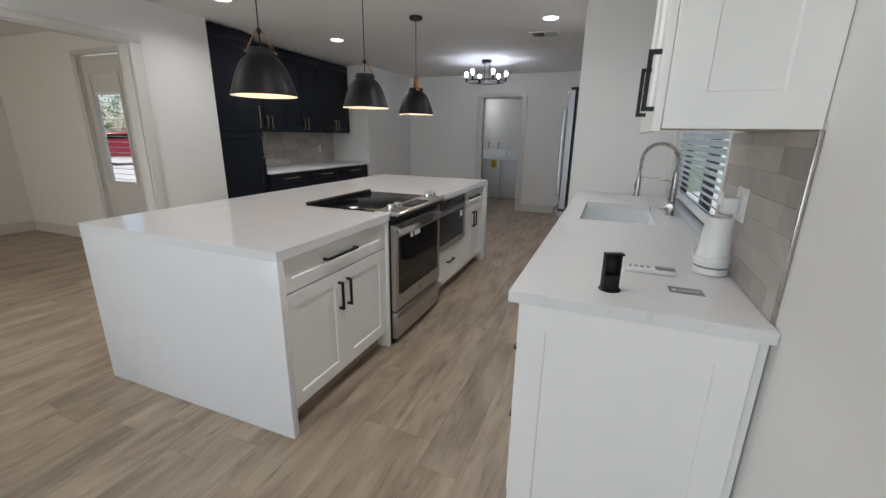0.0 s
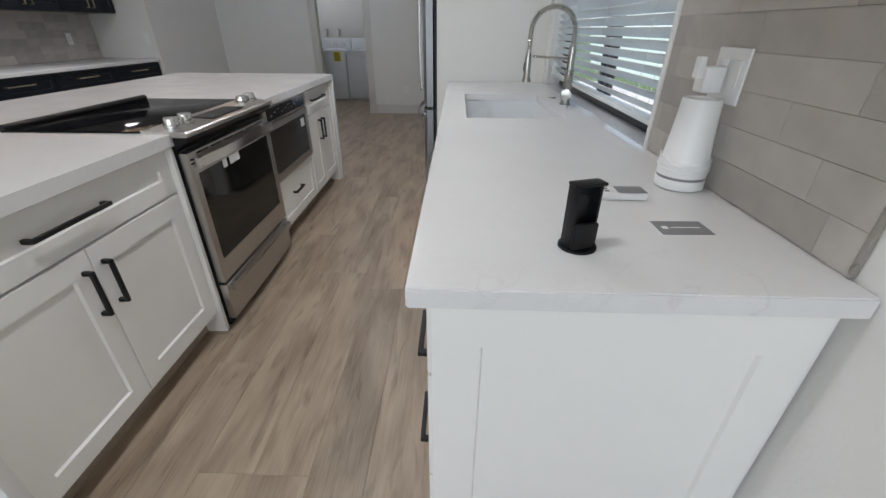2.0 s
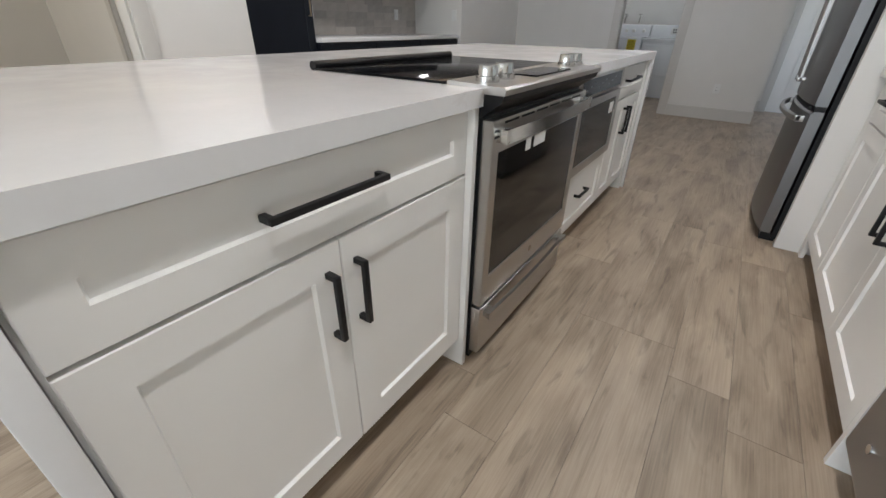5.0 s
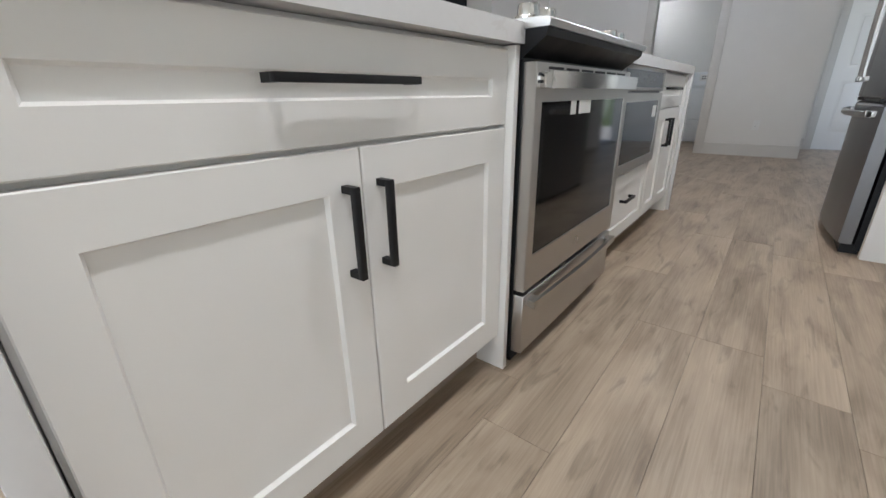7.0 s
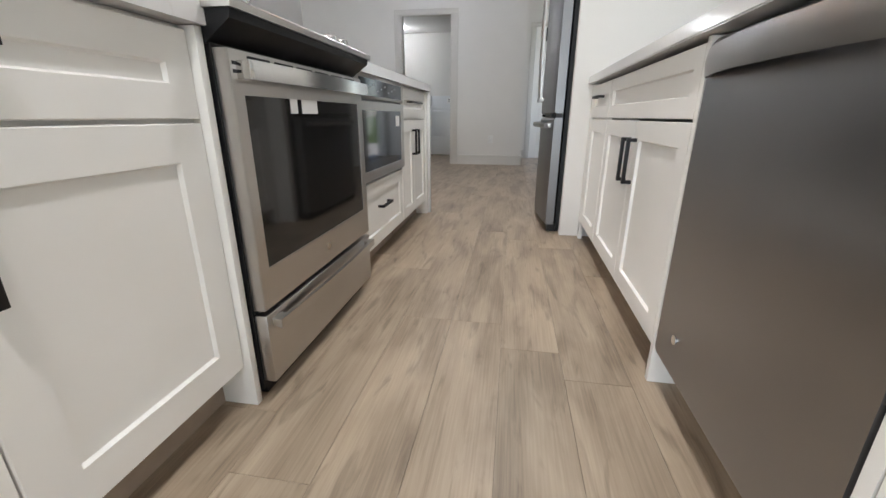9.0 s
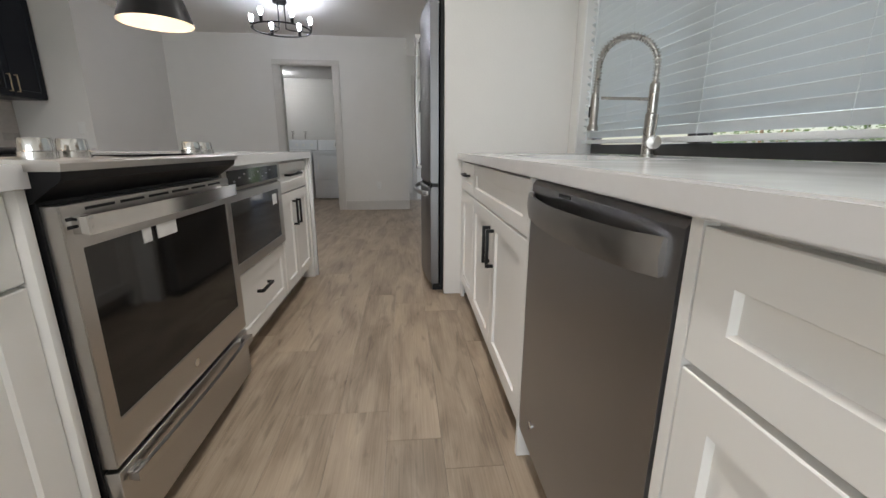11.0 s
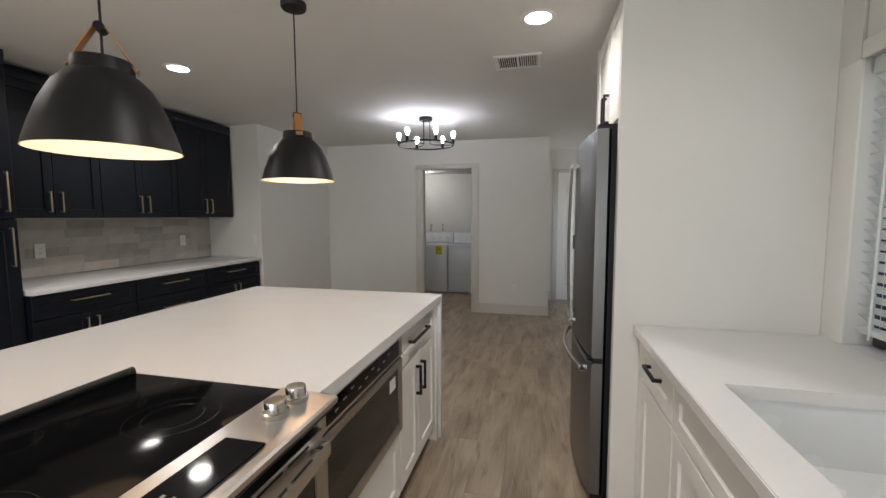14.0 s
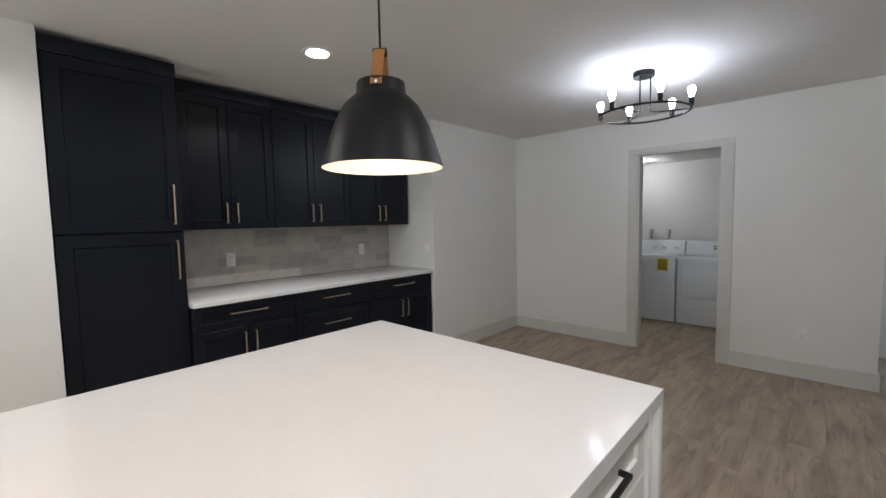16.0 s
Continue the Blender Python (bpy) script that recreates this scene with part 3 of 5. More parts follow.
def kitchen_range():
    t = thing("range", facing("+x", -0.865, 2.462), "stainless slide-in electric range with black glass cooktop", "stove")
    w = 0.768
    part("body", boxed(0.006, 0.0, 0.03, w - 0.006, 0.60, 0.90), BLACKP, t, "black enamelled sides")
    ct = part("cooktop", boxed(-0.006, 0.10, 0.9165, w + 0.006, 0.632, 0.923, 0.002), COOKTOP, t, "black ceramic glass cooktop")
    bm = bmesh.new()
    tube(bm, [(-0.006, 0.62, 0.928), (w + 0.006, 0.62, 0.928)], 0.014, 12)
    part("rear_trim", bm, BLACKP, t, "raised black rear trim")
    # burners: (x, y, radius)
    for bx, by, rr in ((0.19, 0.27, 0.115), (0.19, 0.27, 0.07), (0.20, 0.50, 0.075), (0.40, 0.50, 0.06), (0.58, 0.26, 0.10), (0.58, 0.26, 0.065), (0.60, 0.50, 0.075)):
        bm = bmesh.new()
        a = [bm.verts.new((bx + rr * math.cos(i * math.pi / 24), by + rr * math.sin(i * math.pi / 24), 0.9234)) for i in range(48)]
        b = [bm.verts.new((bx + (rr - 0.002) * math.cos(i * math.pi / 24), by + (rr - 0.002) * math.sin(i * math.pi / 24), 0.9234)) for i in range(48)]
        for i in range(48):
            bm.faces.new((a[i], a[(i + 1) % 48], b[(i + 1) % 48], b[i]))
        part("burner_ring", bm, RING, ct)
    # sloping stainless control deck
    bm = bmesh.new()
    extrude_profile(bm, [(0.10, 0.926), (-0.062, 0.921), (-0.068, 0.916), (-0.066, 0.902), (0.10, 0.902)], "x", -0.008, w + 0.008)
    deck = part("control_deck", bm, STEEL, t, "stainless control deck")
    part("display", boxed(0.245, -0.035, 0.9225, 0.525, 0.062, 0.9268), BGLASS, deck, "smoky glass control display")
    for i in range(12):
        part("touch_key", boxed(0.27 + (i % 4) * 0.022, -0.02 + (i // 4) * 0.022, 0.9266, 0.282 + (i % 4) * 0.022, -0.012 + (i // 4) * 0.022, 0.9272), GREY, deck)
    for kx in (0.062, 0.150, 0.638, 0.722):
        bm = bmesh.new()
        lathe(bm, [(0.031, 0.921), (0.031, 0.936), (0.027, 0.938), (0.0255, 0.958), (0.024, 0.962), (0.0, 0.962)], 28, kx, 0.022)
        part("knob", bm, CHROME, deck, "round polished steel knob")
    # black shoulder below the deck, slanting back to the door
    bm = bmesh.new()
    extrude_profile(bm, [(0.09, 0.902), (-0.06, 0.902), (-0.056, 0.885), (0.004, 0.842), (0.09, 0.842)], "x", 0.0, w)
    part("vent_shoulder", bm, BLACKP, t, "black slanted vent shoulder")
    # oven door: stainless frame, glass, arched handle
    z0, z1, f = 0.252, 0.836, -0.002
    bm = frame_ring(0.012, w - 0.012, z0, z1, 0.040, 0.040, 0.10, 0.088, f - 0.03, 0.03)
    d = part("oven_door", bm, STEEL, t, "stainless oven door")
    part("window", boxed(0.052, f - 0.026, 0.352, w - 0.052, 0.0, 0.748), OVENG, d, "dark oven glass")
    for i, sx in enumerate((0.24, 0.30)):
        part("sticker", boxed(sx, f - 0.0275, 0.712, sx + (0.035, 0.09)[i], f - 0.0255, 0.748, 0.0), PLASTIC, d, "white paper sticker")
    for i in range(6):
        x = 0.075 + i * 0.105
        part("vent_slot", boxed(x, f - 0.0315, 0.822, x + 0.085, f - 0.0296, 0.828), BLACKP, d)
    for zz in (0.79, 0.806):
        part("screw_hole", boxed(0.022, f - 0.0312, zz, 0.034, f - 0.0296, zz + 0.007), BLACKP, d)
    bm = lathe(bmesh.new(), [(0.013, 0.030), (0.013, 0.0325), (0.0, 0.0328)], 20, 0.38, 0.305, "y")
    part("badge", bm, CHROME, d, "small round maker's badge")

    def arched(z, h, out, x0, x1):
        b2 = bmesh.new()
        n = 14
        ring = []
        for i in range(n + 1):
            u = i / n
            x = x0 + (x1 - x0) * u
            y = -0.034 - out * (0.72 + 0.28 * math.sin(math.pi * u))
            ring.append([b2.verts.new((x, y + dy, z + dz)) for dy, dz in ((0, -h), (0, h), (0.014, h * 0.8), (0.014, -h * 0.8))])
        for a, b in zip(ring, ring[1:]):
            for k in range(4):
                b2.faces.new((a[k], a[(k + 1) % 4], b[(k + 1) % 4], b[k]))
        b2.faces.new(ring[0][::-1])
        b2.faces.new(ring[-1])
        for x in (x0 + 0.004, x1 - 0.044):
            box(b2, x, -0.034 - out * 0.74, z - h * 0.95, x + 0.04, -0.03, z + h * 0.95, 0.002)
        return b2
    part("handle", arched(0.797, 0.019, 0.042, 0.03, w - 0.03), CHROME, d, "broad arched steel handle")
    dr = part("warming_drawer", boxed(0.012, f - 0.03, 0.05, w - 0.012, 0.03, 0.238, 0.004), STEEL, t, "stainless lower drawer")
    part("handle", arched(0.212, 0.012, 0.035, 0.03, w - 0.03), STEEL, dr, "arched steel drawer handle")
    part("plinth", boxed(0.03, 0.01, 0.0, w - 0.03, 0.05, 0.05), BLACKP, t)


kitchen_range()

# ---- sink counter ----
SX = 0.175


def sink_countertop():
    t = thing("sink_countertop", pose(0, 0, 0), "white quartz worktop with an undermount sink cut-out", "countertop")
    bm = bmesh.new()
    o = [(0.126, 1.491), (R - 0.002, 1.491), (R - 0.002, 4.188), (0.126, 4.188)]
    h = [(0.242, 2.825), (0.675, 2.825), (0.675, 3.568), (0.242, 3.568)]
    v = [[bm.verts.new((x, y, z)) for x, y in q] for q in (o, h) for z in (0.915, 0.877)]
    ot, ob_, ht, hb = v
    for i in range(4):
        j = (i + 1) % 4
        bm.faces.new((ot[i], ot[j], ht[j], ht[i]))
        bm.faces.new((ob_[j], ob_[i], hb[i], hb[j]))
        bm.faces.new((ot[j], ot[i], ob_[i], ob_[j]))
        bm.faces.new((ht[i], ht[j], hb[j], hb[i]))
    bmesh.ops.recalc_face_normals(bm, faces=bm.faces)
    edges = [e for e in bm.edges if all(w in ot + ob_ for w in e.verts)]
    bmesh.ops.bevel(bm, geom=edges, offset=0.003, segments=2, affect="EDGES")
    part("slab", bm, QUARTZ, t)
    part("sill_slab", boxed(R - 0.002, 2.348, 0.905, R + 0.135, 4.077, 0.9147), QUARTZ, t)


sink_countertop()


def sink():
    t = thing("kitchen_sink", pose(0, 0, 0), "white undermount kitchen sink with a rounded basin", "sink")
    bm = bmesh.new()

    def rr(i, z, rad):
        x0, x1, y0, y1 = 0.237 + i, 0.680 - i, 2.820 + i, 3.573 - i
        pts = []
        for cx, cy, a0 in ((x1 - rad, y1 - rad, 0), (x0 + rad, y1 - rad, 90), (x0 + rad, y0 + rad, 180), (x1 - rad, y0 + rad, 270)):
            for k in range(6):
                a = radians(a0 + 18 * k)
                pts.append(bm.verts.new((cx + rad * math.cos(a), cy + rad * math.sin(a), z)))
        return pts
    rings = [rr(-0.02, 0.876, 0.03), rr(0, 0.876, 0.03), rr(0.004, 0.70, 0.035), rr(0.03, 0.672, 0.05), rr(0.16, 0.668, 0.05)]
    for a, b in zip(rings, rings[1:]):
        n = len(a)
        for i in range(n):
            bm.faces.new((a[i], a[(i + 1) % n], b[(i + 1) % n], b[i]))
    bm.faces.new(rings[-1])
    part("basin", bm, SINKW, t)
    part("drain", lathe(bmesh.new(), [(0.045, 0.669), (0.045, 0.673), (0.03, 0.671), (0.0, 0.671)], 24, 0.47, 3.2), NICKEL, t, "round steel drain")
    part("overflow_cap", boxed(0.667, 3.14, 0.79, 0.676, 3.19, 0.81, 0.004), NICKEL, t)


sink()


def faucet():
    t = thing("kitchen_faucet", pose(0.762, 3.215, 0.915, 0, 0, -16), "brushed nickel spring-neck pull-down kitchen faucet", "faucet")
    part("base", lathe(bmesh.new(), [(0.028, 0), (0.028, 0.006), (0.022, 0.01), (0.022, 0.16), (0.018, 0.165), (0.018, 0.27), (0.013, 0.275), (0.0, 0.275)], 24), NICKEL, t)
    pts = [(0, 0, 0.27), (0, 0, 0.32)]
    for i in range(17):
        a = math.pi * i / 16
        pts.append((-0.105 + 0.105 * math.cos(a), 0, 0.335 + 0.105 * math.sin(a)))
    pts += [(-0.21, 0, 0.30), (-0.212, 0, 0.24)]
    part("hose", tube(bmesh.new(), pts, 0.0085, 10), NICKEL, t)
    coil, prev = [], None
    dense = []
    P = [Vector(p) for p in pts]
    for a, b in zip(P, P[1:]):
        k = max(2, int((b - a).length / 0.002))
        dense += [a.lerp(b, i / k) for i in range(k)]
    for i, p in enumerate(dense):
        d = (dense[min(i + 1, len(dense) - 1)] - dense[max(i - 1, 0)]).normalized()
        s = Vector((0, 1, 0))
        u = s.cross(d)
        ang = i * 2 * math.pi * 0.002 / 0.011
        coil.append(p + 0.0135 * (math.cos(ang) * s + math.sin(ang) * u))
    part("spring", tube(bmesh.new(), coil, 0.0022, 5), NICKEL, t, "coiled steel spring")
    part("spray_head", lathe(bmesh.new(), [(0.0, 0.10), (0.022, 0.10), (0.022, 0.112), (0.016, 0.125), (0.0165, 0.20), (0.013, 0.24), (0.0, 0.245)], 20, -0.212, 0), NICKEL, t)
    part("button", boxed(-0.232, -0.006, 0.15, -0.226, 0.006, 0.19, 0.002), BLACKP, t)
    part("support_arm", tube(bmesh.new(), [(0, 0, 0.215), (-0.19, 0, 0.222)], 0.006, 10), NICKEL, t)
    bm = lathe(bmesh.new(), [(0.018, 0.0), (0.018, 0.04), (0.026, 0.045), (0.026, 0.075), (0.0, 0.078)], 20, 0, 0.055, "y")
    part("valve", bm, NICKEL, t)
    part("lever", tube(bmesh.new(), [(0, -0.06, 0.07), (0.004, -0.062, 0.155)], 0.005, 8), NICKEL, t)


faucet()
solid("sink_hole_cover", lathe(bmesh.new(), [(0.022, 0.9152), (0.022, 0.919), (0.017, 0.921), (0.0, 0.921)], 24, 0.742, 3.432), NICKEL, "round steel hole cover beside the faucet", "hole cover")

# drawer unit with its panelled end
t = base_cabinet("drawer_cabinet", "-x", SX, 2.100, 0.575, 0.65, "white shaker three-drawer base cabinet at the counter's end", WHITE)
for z0, z1, hz in ((0.702, 0.864, 0.82), (0.397, 0.692, 0.625), (0.105, 0.387, 0.33)):
    front(t, "drawer_front", 0.022, 0.57, z0, z1, WHITE, (0.365, hz, 0.155, False), BLACKM, 0.055)
part("filler", boxed(0.0, -0.02, 0.0, 0.02, 0.0, 0.874), WHITE, t)
ep = part("end_panel", shaker(0.01, 0.645, 0.0, 0.874, 0.085, 0.02, 0.008), WHITE, t)
ep.matrix_local = pose(0.575, -0.022, 0, 0, 0, 90)


def dishwasher():
    t = thing("dishwasher", facing("-x", SX, 2.712), "stainless dishwasher with an arched bar handle", "dishwasher")
    w = 0.598
    part("body", boxed(0.004, 0.0, 0.10, w - 0.004, 0.56, 0.868), GREY, t)
    bm = bmesh.new()
    n = 10
    r0, r1 = [], []
    prof = [(0.0, 0.105), (-0.018, 0.105), (-0.022, 0.12), (-0.024, 0.60), (-0.022, 0.855), (-0.014, 0.866), (0.0, 0.866)]
    extrude_profile(bm, prof, "x", 0.004, w + 0.009)
    d = part("door", bm, STEELH, t, "dark brushed stainless door")
    bm = bmesh.new()
    ring = []
    for i in range(17):
        u = i / 16
        x = 0.02 + (w - 0.04) * u
        y = -0.030 - 0.050 * math.sin(math.pi * u) ** 0.6
        ring.append([bm.verts.new((x, y + dy, 0.812 + dz)) for dy, dz in ((0.002, -0.027), (-0.002, 0.0), (0.002, 0.027), (0.014, 0.022), (0.014, -0.022))])
    for a, b in zip(ring, ring[1:]):
        for k in range(5):
            bm.faces.new((a[k], a[(k + 1) % 5], b[(k + 1) % 5], b[k]))
    bm.faces.new(ring[0][::-1])
    bm.faces.new(ring[-1])
    part("handle", bm, HANDLE, d, "arched steel handle")
    part("badge", lathe(bmesh.new(), [(0.012, 0.022), (0.012, 0.0255), (0.0, 0.026)], 18, 0.11, 0.20, "y"), CHROME, d)
    part("indicator", boxed(0.2, -0.0245, 0.845, 0.26, -0.0205, 0.852), BLACKP, d)
    part("toe_kick", boxed(0.005, 0.055, 0.0, w - 0.005, 0.075, 0.102), KICK, t)


dishwasher()
t = base_cabinet("sink_cabinet", "-x", SX, 3.700, 0.985, 0.65, "white shaker sink cabinet with two doors", WHITE, z1=0.64)
front(t, "false_drawer_front", 0.004, 0.955, 0.702, 0.864, WHITE, None, None, 0.05)
front(t, "door", 0.004, 0.478, 0.105, 0.694, WHITE, (0.442, 0.56, 0.155, True), BLACKM)
front(t, "door", 0.481, 0.955, 0.105, 0.694, WHITE, (0.517, 0.56, 0.155, True), BLACKM)
part("side_gable", boxed(0.962, -0.022, 0.0, 0.982, 0.10, 0.874), WHITE, t)
t = NARROW_CABINET = base_cabinet("base_cabinet", "-x", SX, 4.186, 0.482, 0.65, "narrow white shaker cabinet beside the refrigerator", WHITE)
part("filler", boxed(0.0, -0.02, 0.0, 0.055, 0.0, 0.874), WHITE, t)
front(t, "drawer_front", 0.058, 0.478, 0.702, 0.864, WHITE, (0.27, 0.80, 0.155, False), BLACKM, 0.055)
front(t, "door", 0.058, 0.478, 0.105, 0.694, WHITE, None, None)

# wall cabinet over the counter's end
CW = 0.63
t = thing("wall_cabinet", facing("-x", 0.490, 2.205), "white shaker wall cabinet with raw plywood underside", "cabinet")
part("body", boxed(0, 0, 1.428, CW, R - 0.492, 2.42), WHITE, t)
part("underside", boxed(0.004, 0.002, 1.420, CW - 0.004, R - 0.494, 1.4275), RAWWOOD, t, "bare plywood underside")
front(t, "door", 0.318, CW + 0.016, 1.405, 2.40, WHITE, (CW - 0.022, 1.535, 0.155, True), BLACKM)
front(t, "door", 0.003, 0.315, 1.405, 2.40, WHITE, (0.279, 1.535, 0.155, True), BLACKM)
ep = part("end_panel", shaker(0.0, R - 0.494, 1.412, 2.42, 0.088, 0.018, 0.008), WHITE, t)
ep.matrix_local = pose(CW + 0.002, 0.002, 0, 0, 0, 90)


def fridge():
    t = thing("refrigerator", facing("-x", 0.035, 5.135), "stainless french-door refrigerator with curved doors", "refrigerator")
    w = 0.885
    part("body", boxed(0.004, 0.0, 0.02, w - 0.004, 0.76, 1.785), BLACKP, t, "dark cabinet sides")

    def curved(x0, x1, z0, z1):
        bm = bmesh.new()
        fr, bk = [], []
        n = 12
        prev = None
        for i in range(n + 1):
            x = x0 + (x1 - x0) * i / n
            u = x / w
            y = -0.066 - 0.040 * (1 - (2 * u - 1) ** 2)
            e = 0.005 if i in (0, n) else 0.0
            ring = [bm.verts.new((x, y + e, z0 + 0.006)), bm.verts.new((x, y + e, z1 - 0.012)), bm.verts.new((x, y + e + 0.01, z1)),
                    bm.verts.new((x, -0.012, z1)), bm.verts.new((x, -0.012, z0)), bm.verts.new((x, y + e + 0.006, z0))]
            if prev:
                for k in range(6):
                    bm.faces.new((prev[k], prev[(k + 1) % 6], ring[(k + 1) % 6], ring[k]))
            else:
                bm.faces.new(ring[::-1])
            prev = ring
        bm.faces.new(prev)
        return bm

    def bow(p0, p1, out, across):
        """A flat bar that bows away from the door, with a block at each end; across: the way its breadth lies."""
        bm = bmesh.new()
        p0, p1, br = Vector(p0), Vector(p1), Vector(across) * 0.015
        rows = []
        for i in range(21):
            u = i / 20
            p = p0.lerp(p1, u)
            p.y -= 0.024 + out * math.sin(math.pi * u) ** 0.7
            rows.append([bm.verts.new(p + k * br + Vector((0, dy, 0))) for k, dy in ((-1, 0.003), (-0.6, -0.004), (0.6, -0.004), (1, 0.003), (1, 0.012), (-1, 0.012))])
        for a, b in zip(rows, rows[1:]):
            for k in range(6):
                bm.faces.new((a[k], a[(k + 1) % 6], b[(k + 1) % 6], b[k]))
        bm.faces.new(rows[0][::-1])
        bm.faces.new(rows[-1])
        ax = (p1 - p0).normalized() * 0.024
        for p, sgn in ((p0, 1), (p1, -1)):
            q = [p - br, p + br, p - br + ax * sgn, p + br + ax * sgn]
            box(bm, min(v.x for v in q), p.y - 0.034, min(v.z for v in q), max(v.x for v in q), p.y + 0.03, max(v.z for v in q), 0.003)
        return bm
    for x0, x1, hx in ((0.004, 0.440, 0.385), (0.446, w - 0.004, 0.502)):
        d = part("door", curved(x0, x1, 0.725, 1.79), STEELF, t, "bowed stainless upper door")
        part("handle", bow((hx, -0.108, 0.80), (hx, -0.108, 1.68), 0.012, (1, 0, 0)), HANDLE, d, "long bowed steel handle")
    part("dispenser_mark", boxed(0.30, -0.110, 1.20, 0.33, -0.098, 1.28), BLACKP, t)
    d = part("freezer_drawer", curved(0.004, w - 0.004, 0.05, 0.700), STEELF, t, "bowed stainless freezer drawer")
    part("handle", bow((0.06, -0.078, 0.655), (w - 0.06, -0.078, 0.655), 0.055, (0, 0, 1)), HANDLE, d, "wide bowed steel handle")
    part("gasket", boxed(0.01, -0.055, 0.700, w - 0.01, -0.012, 0.725), BLACKP, t)
    for x in (0.03, w - 0.09):
        part("hinge_cover", boxed(x, -0.055, 1.79, x + 0.06, 0.08, 1.815, 0.004), BLACKP, t)
        part("hinge", boxed(x, -0.078, 0.704, x + 0.06, -0.06, 0.722, 0.003), BLACKP, t)
    part("foot_grille", boxed(0.02, -0.05, 0.0, w - 0.02, 0.02, 0.048), BLACKP, t)


fridge()
t = thing("over_fridge_cabinet", facing("-x", 0.10, 5.135), "white shaker cabinet above the refrigerator", "cabinet")
part("body", boxed(0, 0, 1.86, 0.893, 0.70, 2.46), WHITE, t)
front(t, "door", 0.003, 0.440, 1.862, 2.42, WHITE, (0.405, 1.97, 0.155, True), BLACKM)
front(t, "door", 0.443, 0.873, 1.862, 2.42, WHITE, (0.480, 1.97, 0.155, True), BLACKM)
part("side_panel", boxed(-0.02, -0.02, 0, -0.001, 0.80, 2.46), WHITE, t)

# ---- black cabinets in the alcove ----
PY0, PY1 = 3.572, 4.182
t = thing("pantry_cabinet", facing("+x", -3.56, PY0), "tall black shaker pantry cabinet with gold pulls", "cabinet", "black cabinets")
pw = PY1 - PY0
part("body", boxed(0, 0, 0.11, pw, 0.60, 2.442), BLACKC, t)
part("crown", boxed(0, -0.02, 2.355, pw + 0.004, 0.0, 2.442, 0.002), BLACKC, t)
front(t, "upper_door", 0.004, pw - 0.004, 1.392, 2.35, BLACKC, (pw - 0.05, 1.56, 0.25, True), BRASS, 0.068)
front(t, "lower_door", 0.004, pw - 0.004, 0.115, 1.381, BLACKC, (pw - 0.045, 1.21, 0.25, True), BRASS, 0.068)
part("toe_kick", boxed(0.004, 0.05, 0, pw - 0.004, 0.07, 0.112), BLACKC, t)
LY = [PY1 + 0.003, 4.895, 5.62, 6.405]
for i in range(3):
    w = LY[i + 1] - LY[i] - 0.002
    t = thing("black_base_cabinet", facing("+x", -3.515, LY[i]), ("black shaker base cabinet with two drawers and gold pulls" if i == 1 else "black shaker base cabinet, drawer over two doors"), "cabinet", "black cabinets")
    part("body", boxed(0, 0, 0.11, w, 0.66, 0.885), BLACKC, t)
    part("toe_kick", boxed(0.004, 0.05, 0, w - 0.004, 0.07, 0.112), BLACKC, t)
    front(t, "drawer_front", 0.003, w - 0.003, 0.715, 0.875, BLACKC, (w / 2, 0.815, 0.255, False), BRASS, 0.045)
    if i == 1:
        front(t, "drawer_front", 0.003, w - 0.003, 0.42, 0.708, BLACKC, (w / 2, 0.60, 0.255, False), BRASS, 0.055)
        front(t, "drawer_front", 0.003, w - 0.003, 0.118, 0.413, BLACKC, (w / 2, 0.31, 0.255, False), BRASS, 0.055)
    else:
        front(t, "door", 0.003, w / 2 - 0.0015, 0.118, 0.708, BLACKC, (w / 2 - 0.037, 0.585, 0.17, True), BRASS, 0.055)
        front(t, "door", w / 2 + 0.0015, w - 0.003, 0.118, 0.708, BLACKC, (w / 2 + 0.037, 0.585, 0.17, True), BRASS, 0.055)
part("slab", boxed(-4.188, PY1 + 0.004, 0.886, -3.475, 6.418, 0.922, 0.003), QUARTZ,
     thing("alcove_countertop", pose(0, 0, 0), "white quartz worktop on the black cabinets", "countertop"))
UY = [4.24, 4.918, 5.655, 6.40]
for i in range(3):
    w = UY[i + 1] - UY[i] - 0.002
    t = thing("black_wall_cabinet", facing("+x", -3.843, UY[i]), "black shaker two-door wall cabinet with gold pulls", "cabinet", "black cabinets")
    part("body", boxed(0, 0, 1.395, w, 0.355, 2.442), BLACKC, t)
    part("crown", boxed(0, -0.02, 2.365, w + 0.002, 0.0, 2.442, 0.002), BLACKC, t)
    front(t, "door", 0.003, w / 2 - 0.0015, 1.40, 2.36, BLACKC, (w / 2 - 0.038, 1.515, 0.155, True), BRASS, 0.06)
    front(t, "door", w / 2 + 0.0015, w - 0.003, 1.40, 2.36, BLACKC, (w / 2 + 0.038, 1.515, 0.155, True), BRASS, 0.06)
solid("wall_cabinet_filler", boxed(-3.86, PY1, 1.395, -3.845, 4.238, 2.442), BLACKC, "black filler strip between pantry and wall cabinets", "filler panel")


